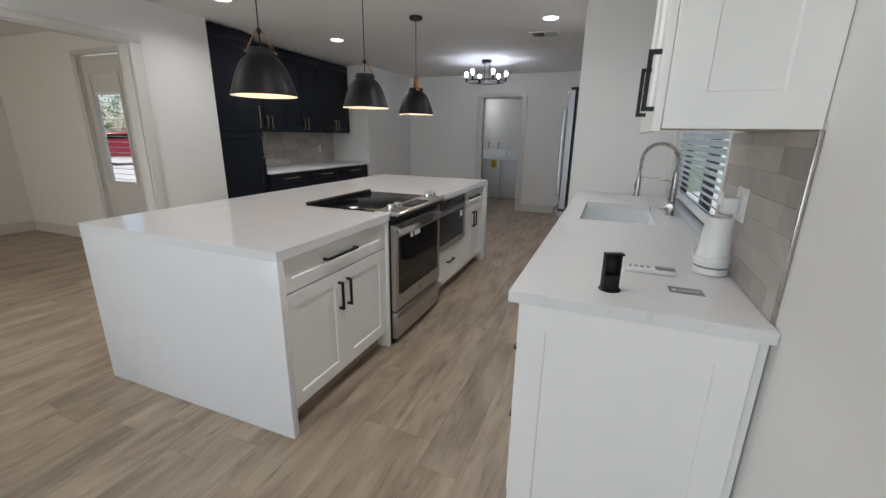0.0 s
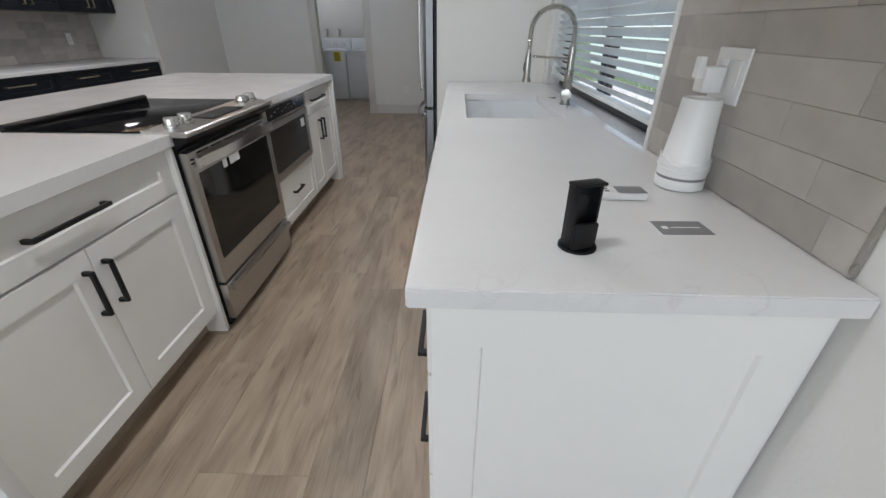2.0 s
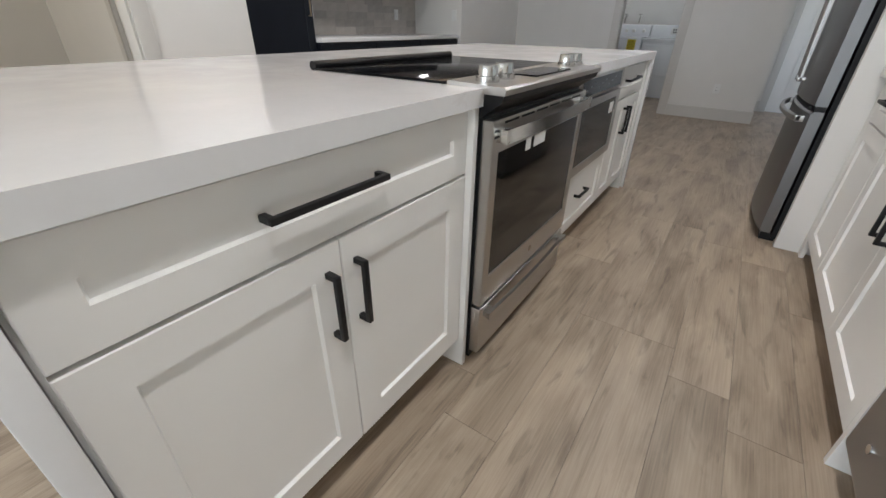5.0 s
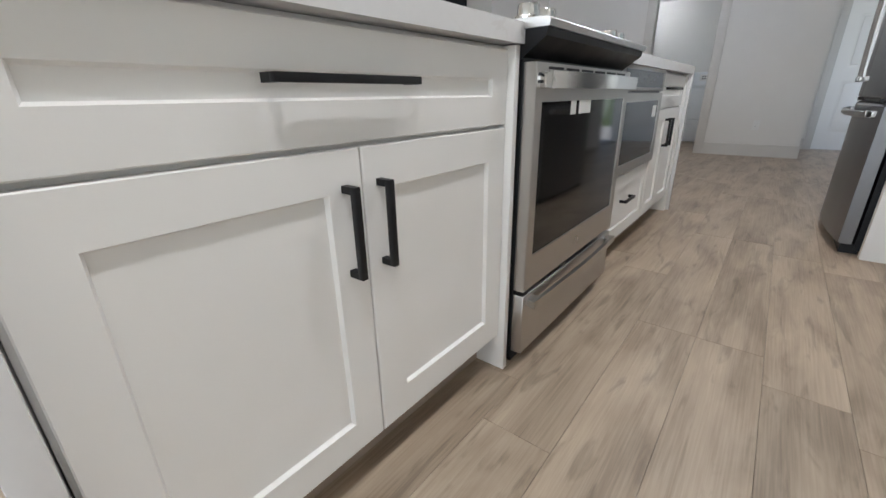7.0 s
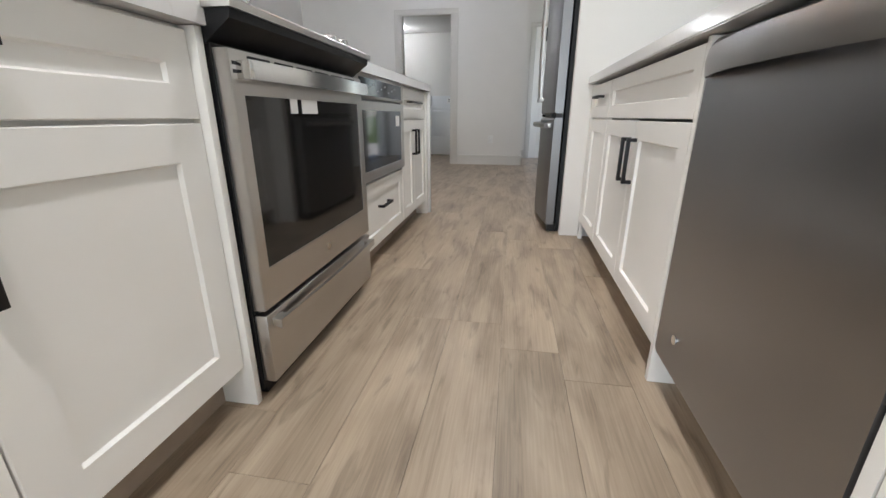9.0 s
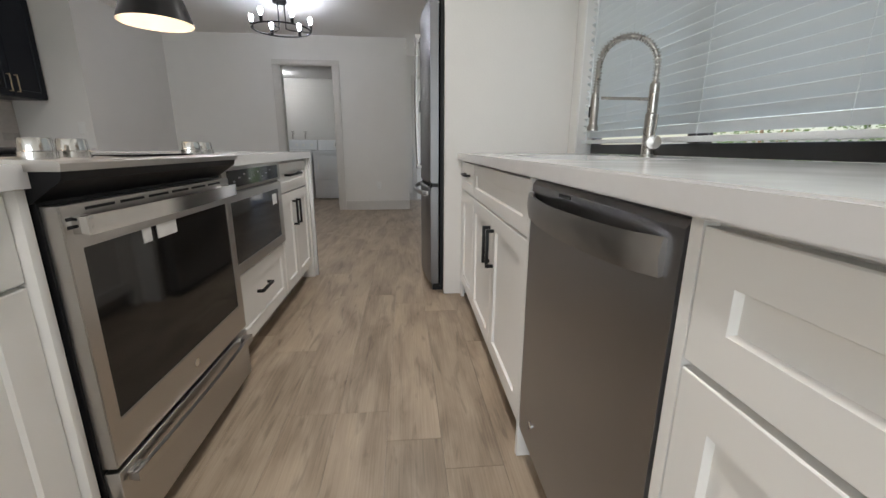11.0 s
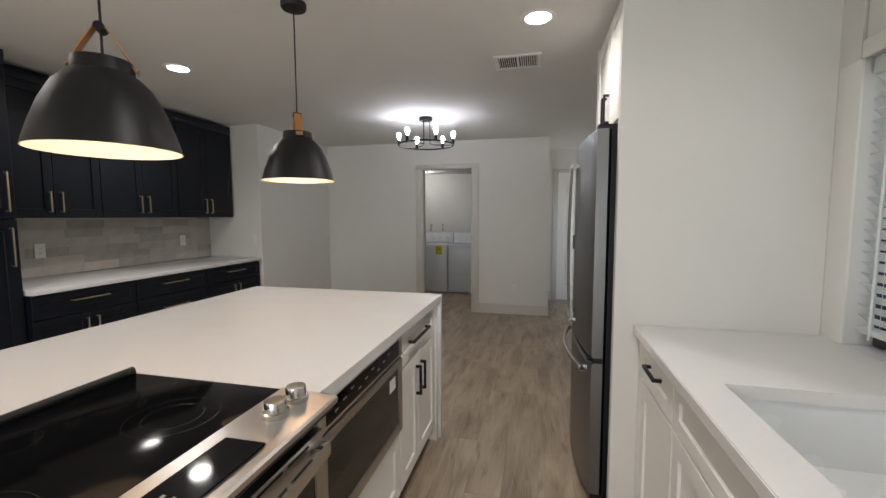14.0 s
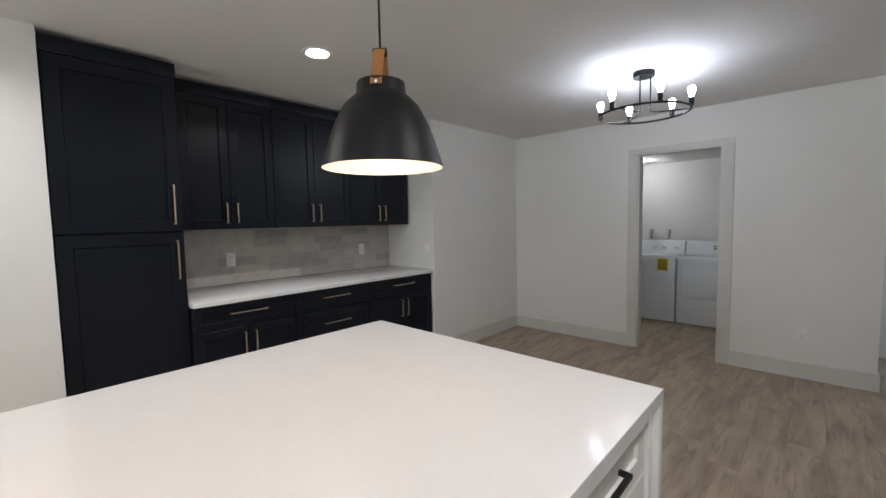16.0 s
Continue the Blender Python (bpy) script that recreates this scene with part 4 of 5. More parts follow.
# ---- lamps ----
def pendant(x, y, turn):
    t = thing("pendant_light", pose(x, y, 0, 0, 0, turn), "matt black dome pendant with a tan leather strap", "pendant lamp", "pendants over the island")
    prof = [(0.179, 1.585), (0.173, 1.607), (0.160, 1.65), (0.138, 1.71), (0.112, 1.76), (0.088, 1.785), (0.073, 1.797), (0.071, 1.828), (0.069, 1.832)]
    bm = bmesh.new()
    lathe(bm, prof + [(0.0, 1.832)], 48)
    bm.faces.ensure_lookup_table()
    bmesh.ops.delete(bm, geom=[f for f in bm.faces if all(abs(v.co.z - 1.585) < 1e-4 for v in f.verts)], context="FACES")
    part("shade", bm, BLACKM, t, "matt black spun metal shade")
    bm = bmesh.new()
    lathe(bm, [(0.1785, 1.5845)] + [(r - 0.003, z - 0.001) for r, z in prof] + [(0.0, 1.828)], 48)
    bmesh.ops.delete(bm, geom=[f for f in bm.faces if all(abs(v.co.z - 1.5845) < 1e-4 for v in f.verts)], context="FACES")
    part("shade_lining", bm, SHADEIN, t, "cream enamelled inside")
    part("bulb", lathe(bmesh.new(), [(0.0, 1.665), (0.018, 1.67), (0.027, 1.69), (0.024, 1.715), (0.013, 1.74), (0.013, 1.78), (0.0, 1.78)], 20), BULBW, t)
    for s in (-1, 1):
        bm = bmesh.new()
        n = 8
        rows = []
        for i in range(n + 1):
            u = i / n
            px = s * (0.010 + 0.068 * u ** 0.9)
            pz = 1.925 - 0.118 * u
            wd = 0.016
            rows.append([bm.verts.new((px + dx, dy, pz)) for dx, dy in ((-0.002, -wd), (0.002, -wd), (0.002, wd), (-0.002, wd))])
        for a, b in zip(rows, rows[1:]):
            for k in range(4):
                bm.faces.new((a[k], a[(k + 1) % 4], b[(k + 1) % 4], b[k]))
        bm.faces.new(rows[0][::-1])
        bm.faces.new(rows[-1])
        st = part("strap", bm, LEATHER, t, "tan leather strap")
        rv = bmesh.new()
        lathe(rv, [(0.006, 0), (0.006, 0.004), (0.0, 0.005)], 12)
        rvo = part("rivet", rv, NICKEL, st)
        rvo.matrix_local = pose(s * 0.079, 0, 1.813, 0, s * 90, 0)
    part("strap_clip", tube(bmesh.new(), [(0, -0.02, 1.92), (0, 0.02, 1.92)], 0.013, 12), BLACKM, t)
    part("cord", tube(bmesh.new(), [(0, 0, 1.825), (0.001, 0, 2.1), (0, 0, 2.455)], 0.0035, 8), BLACKM, t)
    part("canopy", lathe(bmesh.new(), [(0.0, 2.44), (0.058, 2.442), (0.062, 2.448), (0.062, 2.469), (0.0, 2.469)], 32), BLACKM, t)


for (_x, _y), _t in zip(PENDANTS, (45, 38, -50)):
    pendant(_x, _y, _t)


def downlight(x, y, z):
    t = thing("recessed_downlight", pose(x, y, z), "round white recessed ceiling downlight, lit", "ceiling light", "recessed downlights")
    part("trim_ring", lathe(bmesh.new(), [(0.068, -0.004), (0.092, -0.004), (0.095, -0.001), (0.095, 0.0), (0.068, 0.0)], 40), PLASTIC, t)
    part("lens", lathe(bmesh.new(), [(0.0, -0.006), (0.068, -0.0055), (0.069, -0.003), (0.0, -0.002)], 40), DISC, t, "glowing frosted lens")


# the three unseen, added lamps get a fitting too
for _x, _y in RECESSED:
    downlight(_x, _y, CEIL)
downlight(-2.385, 9.56, LZ)
point_lamp("laundry_lamp", (-2.385, 9.56, LZ - 0.09), 5.0, (0.95, 0.97, 1.0), 0.06)


def chandelier(x, y):
    t = thing("chandelier", pose(x, y, 0), "black ring chandelier with six bare lit bulbs", "ceiling lamp")
    part("canopy", lathe(bmesh.new(), [(0.0, 2.43), (0.07, 2.432), (0.072, 2.44), (0.072, 2.469), (0.0, 2.469)], 32), BLACKM, t)
    zr, rr = 2.175, 0.30
    bm = bmesh.new()
    tube(bm, [(rr * math.cos(a), rr * math.sin(a), zr) for a in [2 * math.pi * i / 48 for i in range(48)]], 0.008, 8, True)
    part("ring", bm, BLACKM, t)
    for i in range(3):
        a = 2 * math.pi * i / 3 + 0.3
        part("rod", tube(bmesh.new(), [(0.045 * math.cos(a), 0.045 * math.sin(a), 2.435), (0.045 * math.cos(a), 0.045 * math.sin(a), zr + 0.01),
                                       (0.10 * math.cos(a), 0.10 * math.sin(a), zr), (rr * math.cos(a), rr * math.sin(a), zr)], 0.005, 8), BLACKM, t)
    for i in range(6):
        a = 2 * math.pi * i / 6 + 0.1
        cx, cy = rr * math.cos(a), rr * math.sin(a)
        s = part("socket", lathe(bmesh.new(), [(0.0, zr + 0.005), (0.016, zr + 0.006), (0.018, zr + 0.06), (0.0, zr + 0.061)], 16, cx, cy), BLACKM, t)
        b = part("bulb", lathe(bmesh.new(), [(0.012, zr + 0.06), (0.014, zr + 0.075), (0.023, zr + 0.098), (0.025, zr + 0.115), (0.018, zr + 0.134), (0.0, zr + 0.140)], 16, cx, cy), BULB, s, "bare glowing globe bulb")


chandelier(-1.49, 6.6)

def vent():
    t = thing("ceiling_vent", pose(-0.435, 5.22, CEIL), "white ceiling air register with two banks of louvres", "air vent")
    bm = bmesh.new()
    for q in ((-0.16, -0.13, 0.16, -0.10), (-0.16, 0.10, 0.16, 0.13), (-0.16, -0.10, -0.13, 0.10), (0.13, -0.10, 0.16, 0.10), (-0.008, -0.10, 0.008, 0.10)):
        box(bm, q[0], q[1], -0.012, q[2], q[3], -0.001, 0.002)
    part("frame", bm, PLASTIC, t)
    # flat black sheet: the dark between the louvres is put in as colour
    part("backing", boxed(-0.13, -0.10, -0.003, 0.13, 0.10, -0.001), BLACKP, t, "black sheet standing in for the duct's shade")
    for i in range(18):
        x = -0.122 + i * 0.0144
        if abs(x) < 0.012:
            continue
        o = part("slat", boxed(-0.001, -0.10, -0.0045, 0.001, 0.10, 0.0045), PLASTIC, t)
        o.matrix_local = pose(x, 0, -0.009, 0, 35 if x > 0 else -35, 0)


vent()


# ---- window ----
def window():
    t = thing("window_1", pose(0, 0, 0), "wide dark-framed sliding kitchen window over the sink", "window", kind="structure")
    y0, y1, z0, z1, x = 2.35, 4.075, 0.917, 1.95, R + 0.085
    bm = bmesh.new()
    box(bm, x, y0, z0, x + 0.05, y1, z0 + 0.05, 0.003)
    box(bm, x, y0, z1 - 0.04, x + 0.05, y1, z1, 0.003)
    box(bm, x, y0, z0 + 0.05, x + 0.05, y0 + 0.035, z1 - 0.04, 0.003)
    box(bm, x, y1 - 0.035, z0 + 0.05, x + 0.05, y1, z1 - 0.04, 0.003)
    box(bm, x - 0.012, 3.14, z0 + 0.05, x + 0.05, 3.20, z1 - 0.04, 0.003)
    part("window_frame", bm, BRONZE, t, "dark bronze aluminium frame")
    for a, b in ((y0 + 0.035, 3.14), (3.20, y1 - 0.035)):
        p = part("pane", boxed(x + 0.02, a, z0 + 0.05, x + 0.026, b, z1 - 0.04), GLASS, t)
        p.visible_shadow = False
    bm = bmesh.new()
    box(bm, R - 0.012, 2.325, 1.95, R - 0.001, 4.08, 2.012, 0.002)
    box(bm, R - 0.012, 2.325, 0.9155, R - 0.001, 2.35, 1.95, 0.002)
    box(bm, R - 0.010, 4.075, 0.9155, R - 0.001, 4.188, 1.95, 0.002)
    part("casing", bm, WHITE, t, "flat white window casing")


window()


BX = R + 0.043   # the blind hangs in the reveal


def blind(y0, y1):
    t = thing("window_blind", pose(0, 0, 0), "white faux-wood venetian blind, slats half open", "blind")
    part("headrail", boxed(BX - 0.025, y0, 1.892, BX + 0.025, y1, 1.948, 0.003), SLAT, t)
    n = 23
    me = None
    for i in range(n):
        z = 1.020 + i * 0.0385
        if me is None:
            bm = bmesh.new()
            prof = []
            k = 6
            for j in range(k + 1):
                u = j / k * 2 - 1
                prof.append((0.0245 * u, 0.0025 * (1 - u * u) + 0.0012))
            for j in range(k, -1, -1):
                u = j / k * 2 - 1
                prof.append((0.0245 * u, 0.0025 * (1 - u * u) - 0.0012))
            extrude_profile(bm, prof, "y", y0 + 0.004, y1 - 0.004)
            me = mesh_of("slat", bm, SLAT)
        o = new("slat", me)
        o.parent = t
        o.matrix_local = pose(BX, 0, z, 0, 42, 0)
    part("bottom_rail", boxed(BX - 0.024, y0 + 0.004, 0.972, BX + 0.024, y1 - 0.004, 0.992, 0.003), SLAT, t)
    for f in (0.12, 0.42, 0.72, 0.93):
        y = y0 + (y1 - y0) * f
        for dx in (BX - 0.024, BX + 0.024):
            part("ladder_cord", tube(bmesh.new(), [(dx, y, 0.99), (dx, y, 1.90)], 0.0009, 5), SLAT, t)
    part("wand", tube(bmesh.new(), [(BX - 0.033, y1 - 0.10, 1.90), (BX - 0.036, y1 - 0.095, 0.96)], 0.004, 8), SLAT, t)


blind(2.356, 4.068)


# ---- doors and the garden ----
def hall_door():
    t = thing("door_1", pose(0.028, 9.165, 0.008), "closed white six-panel hall door with dark lever", "door", kind="structure")
    w, h = 0.774, 2.085
    part("leaf", boxed(0, 0.012, 0, w, 0.04, h, 0.001), WHITE, t)
    cols = ((0.0, 0.115), (0.335, 0.44), (0.66, w))
    rows = ((0.0, 0.22), (0.86, 1.02), (1.62, 1.74), (1.97, h))
    bm = bmesh.new()
    for a, b in cols:
        box(bm, a, 0.0, 0, b, 0.0125, h)
    for a, b in rows:
        for c0, c1 in ((0.115, 0.335), (0.44, 0.66)):
            box(bm, c0, 0.0, a, c1, 0.0125, b)
    part("stiles_and_rails", bm, WHITE, t)
    for c0, c1 in ((0.115, 0.335), (0.44, 0.66)):
        for (_, a), (b, _) in zip(rows, rows[1:]):
            part("panel", boxed(c0 + 0.03, 0.004, a + 0.03, c1 - 0.03, 0.0125, b - 0.03, 0.006, 2), WHITE, t)
    h2 = bmesh.new()
    tube(h2, [(w - 0.06, 0.0, 0.98), (w - 0.06, -0.045, 0.98), (w - 0.15, -0.05, 0.98)], 0.008, 8)
    part("door_handle", h2, BLACKM, t)


hall_door()


def glazed_door():
    t = thing("door_2", pose(-5.35, NY + 0.03, 0.01), "beige half-glazed outer door with a mini blind", "door", kind="structure")
    w, h = 0.80, 2.17
    gx0, gx1, gz0, gz1 = 0.12, 0.60, 0.78, 1.785
    bm = frame_ring(0, w, 0, h, gx0, w - gx1, gz0, h - gz1, 0, 0.045, 0.001)
    part("leaf", bm, TRIM, t)
    bm = bmesh.new()
    for q in ((gx0 - 0.03, gz0 - 0.03, gx1 + 0.03, gz0), (gx0 - 0.03, 1.98, gx1 + 0.03, 2.01), (gx0 - 0.03, gz0, gx0, 1.98), (gx1, gz0, gx1 + 0.03, 1.98)):
        box(bm, q[0], -0.012, q[1], q[2], 0.0, q[3], 0.003)
    part("glazing_bead", bm, TRIM, t)
    p = part("pane", boxed(gx0, 0.02, gz0, gx1, 0.026, gz1), GLASS, t)
    p.visible_shadow = False
    b = part("mini_blind", boxed(gx0, 0.006, gz1 - 0.025, gx1, 0.018, gz1), SLAT, t)
    me = mesh_of("slat", boxed(gx0 + 0.002, -0.006, -0.0006, gx1 - 0.002, 0.006, 0.0006), SLAT)
    for i in range(17):
        o = new("slat", me)
        o.parent = b
        o.matrix_local = pose(0, 0.012, gz0 + 0.03 + i * 0.062, 25, 0, 0)
    for z in (0.35, 1.05, 1.95):
        part("hinge", boxed(w - 0.002, -0.012, z, w + 0.012, 0.004, z + 0.1, 0.002), NICKEL, t)


glazed_door()
casing("trim_glazed_door_casing", "x", NY, -1, -5.36, -4.54, 2.19, 0.085)

ground = bmesh.new()
box(ground, -400, -400, -0.30, 400, 400, -0.12)
structure("ground", ground, GRASS, "sunlit lawn round the house", "ground")
structure("pavement", boxed(1.06, -6, -0.119, 4.9, 14, -0.10), PAVE, "pale concrete path along the house", "pavement")
structure("driveway", boxed(-34, 3.5, -0.119, -4.4, 15.5, -0.10), PAVE, "pale concrete driveway", "driveway")
structure("garden_wall", boxed(6.2, -3, -0.12, 6.35, 12, 1.1), STUCCO, "pale stucco garden wall", "wall")


def shrub(name, x, y, r, h, seed, label):
    """Stems and many small leaves in loose clumps."""
    rng = random.Random(seed)
    t = thing(name, pose(x, y, -0.12), label, "shrub", "garden shrubs")
    bm = bmesh.new()
    for i in range(7):
        a = rng.uniform(0, 6.28)
        tube(bm, [(0.03 * math.cos(a), 0.03 * math.sin(a), 0), (r * 0.35 * math.cos(a), r * 0.35 * math.sin(a), h * 0.5), (r * 0.6 * math.cos(a), r * 0.6 * math.sin(a), h * 0.85)], 0.012, 5)
    part("stems", bm, RAWWOOD, t)
    verts, faces = [], []
    for i in range(90):
        a, u = rng.uniform(0, 6.28), rng.random() ** 0.5
        cx, cy, cz = r * u * math.cos(a), r * u * math.sin(a), h * (0.18 + 0.82 * rng.random() * (1 - 0.5 * u * u))
        for k in range(26):
            p = Vector((cx + rng.gauss(0, 0.11), cy + rng.gauss(0, 0.11), cz + rng.gauss(0, 0.09)))
            d = Vector((rng.gauss(0, 1), rng.gauss(0, 1), rng.gauss(0, 1))).normalized()
            s = d.orthogonal().normalized()
            n = len(verts)
            ln = rng.uniform(0.03, 0.06)
            verts += [p - d * ln, p + s * ln * 0.45, p + d * ln, p - s * ln * 0.45]
            faces.append((n, n + 1, n + 2, n + 3))
    me = bpy.data.meshes.new("leaves")
    me.from_pydata([tuple(v) for v in verts], [], faces)
    me.materials.append(LEAF)
    o = new("leaves", me)
    o.parent = t
    tagged(o, kind="stuff")


for i, (x, y, r, h) in enumerate(((5.3, 3.6, 0.9, 1.9), (5.6, 5.6, 1.0, 2.3), (5.2, 7.6, 0.8, 1.6), (-24.0, 17.2, 1.8, 4.4), (-27.2, 16.2, 1.9, 4.8), (-28.6, 18.4, 2.0, 4.6))):
    shrub("garden_shrub", x, y, r, h, 20 + i, "leafy green garden shrub in the sun")


def car():
    t = thing("parked_car", pose(-20.2, 12.2, -0.10, 0, 0, 62), "parked red car on the driveway", "car")
    bm = bmesh.new()
    out = [(-2.1, 0.35), (-2.15, 0.75), (-1.5, 0.92), (-0.9, 1.38), (0.7, 1.42), (1.5, 0.98), (2.1, 0.88), (2.15, 0.4)]
    rows = []
    for y, k in ((-0.86, 0.0), (-0.80, 0.0), (0.80, 0.0), (0.86, 0.0)):
        inset = 0.05 if abs(y) > 0.83 else 0
        rows.append([bm.verts.new((x * (1 - inset * 0.3), y * (0.84 if z > 1.2 else 1), z - inset * (z > 1))) for x, z in out])
    for a, b in zip(rows, rows[1:]):
        n = len(a)
        for i in range(n):
            bm.faces.new((a[i], a[(i + 1) % n], b[(i + 1) % n], b[i]))
    bm.faces.new(rows[0][::-1])
    bm.faces.new(rows[-1])
    part("body", bm, CARRED, t)
    for s in (-1, 1):
        part("side_window", boxed(-0.85, s * 0.79, 1.0, 0.85, s * 0.80, 1.3, 0.003), BGLASS, t)
        for x in (-1.35, 1.35):
            wb = bmesh.new()
            lathe(wb, [(0.30, 0), (0.33, 0.03), (0.33, 0.17), (0.30, 0.2)], 24)
            o = part("wheel", wb, BLACKP, t)
            o.matrix_local = pose(x, s * 0.80 - 0.1, 0.33, -90, 0, 0)


car()


# ---- laundry ----
def washer():
    t = thing("washing_machine", pose(-2.565, 9.375, 0), "white top-loading washing machine with a yellow label", "washing machine")
    w = 0.68
    part("cabinet", boxed(0, 0, 0.012, w, 0.66, 0.885, 0.012), ENAMEL, t)
    part("lid", boxed(0.03, 0.03, 0.886, w - 0.03, 0.52, 0.90, 0.006), ENAMEL, t)
    bm = bmesh.new()
    extrude_profile(bm, [(0.52, 0.886), (0.545, 1.06), (0.56, 1.08), (0.64, 1.08), (0.66, 0.886)], "x", 0.0, w)
    c2 = part("console", bm, ENAMEL, t)
    for x in (0.30, 0.42, 0.58):
        k = part("dial", lathe(bmesh.new(), [(0.028, 0), (0.026, 0.02), (0.0, 0.022)], 20), PLASTIC, c2)
        k.matrix_local = pose(x, 0.532, 0.985, 98, 0, 0)
    part("energy_label", boxed(w - 0.215, -0.003, 0.70, w - 0.085, -0.0005, 0.865), YELLOW, t, "yellow energy label")
    for i in range(6):
        part("print_bar", boxed(w - 0.205, -0.0045, 0.715 + i * 0.024, w - 0.095 - 0.02 * (i % 2), -0.003, 0.723 + i * 0.024), BLACKP, t)
    for x in (0.05, w - 0.1):
        part("foot", boxed(x, 0.05, 0, x + 0.05, 0.1, 0.012), BLACKP, t)


def dryer():
    t = thing("clothes_dryer", pose(-1.865, 9.375, 0), "white front-loading clothes dryer", "dryer")
    w = 0.68
    part("cabinet", boxed(0, 0, 0.012, w, 0.66, 0.885, 0.012), ENAMEL, t)
    part("top_front", boxed(0.0, -0.012, 0.83, w, 0.0, 0.885, 0.004), ENAMEL, t)
    d = part("door", boxed(0.055, -0.022, 0.36, w - 0.055, 0.0, 0.80, 0.012), ENAMEL, t)
    part("handle", boxed(0.085, -0.04, 0.56, 0.11, -0.021, 0.68, 0.006), PLASTIC, d)
    bm = bmesh.new()
    extrude_profile(bm, [(0.52, 0.886), (0.545, 1.06), (0.56, 1.08), (0.64, 1.08), (0.66, 0.886)], "x", 0.0, w)
    c2 = part("console", bm, ENAMEL, t)
    p = part("control_panel", boxed(0.30, 0.525, 0.945, 0.60, 0.55, 1.04, 0.002), PLASTIC, c2)
    for i in range(3):
        for j in range(2):
            part("button", boxed(0.33 + i * 0.035, 0.522, 0.965 + j * 0.035, 0.352 + i * 0.035, 0.5255, 0.985 + j * 0.035), BLACKP, c2)
    for x in (0.05, w - 0.1):
        part("foot", boxed(x, 0.05, 0, x + 0.05, 0.1, 0.012), BLACKP, t)


washer()
dryer()
for x in (-2.36, -2.12):
    bm = bmesh.new()
    tube(bm, [(x, 10.118, 1.20), (x, 10.06, 1.20), (x, 10.03, 1.17), (x, 10.03, 1.10)], 0.014, 10)
    tube(bm, [(x - 0.03, 10.05, 1.235), (x + 0.03, 10.05, 1.235)], 0.008, 8)
    tube(bm, [(x, 10.05, 1.20), (x, 10.05, 1.235)], 0.008, 8)
    solid("hose_tap", bm, NICKEL, "small metal washer hose tap on the wall", "tap", group="laundry taps")


# ---- outlets, switches ----
def wall_plate(m, gangs, label, rocker=True):
    """A white cover plate; its face is local -Y."""
    t = thing("wall_plate", m, label, "wall plate")
    w = 0.072 if gangs == 1 else 0.118
    part("plate", boxed(-w / 2, -0.006, -0.058, w / 2, 0, 0.058, 0.002), PLASTIC, t)
    for g in range(gangs):
        x = 0 if gangs == 1 else (-0.025 + 0.05 * g)
        part("insert", boxed(x - 0.0165, -0.0085, -0.034, x + 0.0165, -0.0055, 0.034, 0.001), PLASTIC, t)
        if not (rocker and g == gangs - 1):
            for z in (-0.016, 0.016):
                for dx in (-0.006, 0.006):
                    part("socket_slot", boxed(x + dx - 0.001, -0.0092, z - 0.005, x + dx + 0.001, -0.0084, z + 0.005), GREY, t)
    return t


wall_plate(pose(-4.1863, 4.68, 1.13, 0, 0, 90), 1, "white outlet plate on grey tile backsplash", False)
wall_plate(pose(-4.1863, 6.02, 1.135, 0, 0, 90), 1, "white outlet plate on grey tile backsplash", False)
wall_plate(pose(-3.57, 6.419, 1.135), 1, "white switch plate on the alcove's side wall")
wall_plate(pose(-0.596, FAR - 0.001, 0.375), 1, "white outlet plate low on the far wall", False)
wall_plate(pose(AW + 0.001, 7.58, 0.40, 0, 0, 90), 1, "white outlet plate low on the side wall", False)
SINK_PLATE = wall_plate(pose(R - 0.0092, 2.01, 1.168, 0, 0, -90), 2, "white double plate with outlet and rocker switch")


# ---- things on the sink counter ----
def wifi_tower():
    t = thing("wireless_router", pose(0.745, 1.968, 0.915), "white tapered wireless router tower wrapped in its cord", "router")
    part("base", lathe(bmesh.new(), [(0.048, 0.0), (0.056, 0.004), (0.0565, 0.022), (0.055, 0.026)], 40), PLASTIC, t)
    part("light_band", lathe(bmesh.new(), [(0.054, 0.026), (0.054, 0.033)], 40), GREY, t)
    part("shell", lathe(bmesh.new(), [(0.0555, 0.033), (0.055, 0.05), (0.050, 0.09), (0.044, 0.165), (0.0415, 0.205), (0.040, 0.209), (0.034, 0.209), (0.033, 0.203), (0.0, 0.203)], 40), PLASTIC, t)
    rng = random.Random(3)
    for k in range(4):
        z, r = 0.052 + 0.006 * k, 0.0565 - 0.0006 * k
        bm = bmesh.new()
        tube(bm, [(r * math.cos(a), r * math.sin(a), z + 0.006 * math.sin(a * (1 + k % 2) + k)) for a in [6.2832 * i / 40 for i in range(40)]], 0.0021, 6, True)
        part("cord_loop", bm, PLASTIC, t)
    part("cord_tail", tube(bmesh.new(), [(-0.056, -0.008, 0.055), (-0.066, -0.01, 0.075), (-0.062, 0.0, 0.09), (-0.056, 0.01, 0.07)], 0.0021, 6), PLASTIC, t)


wifi_tower()
t = thing("power_adapter", pose(R - 0.0172, 2.03, 1.165, 0, 0, -90), "white plug-in power adapter in the outlet", "power adapter")
part("body", boxed(-0.022, -0.048, -0.035, 0.022, -0.001, 0.022, 0.005), PLASTIC, t)
part("prong_shell", boxed(-0.013, -0.062, -0.005, 0.013, -0.046, 0.042, 0.004), PLASTIC, t)


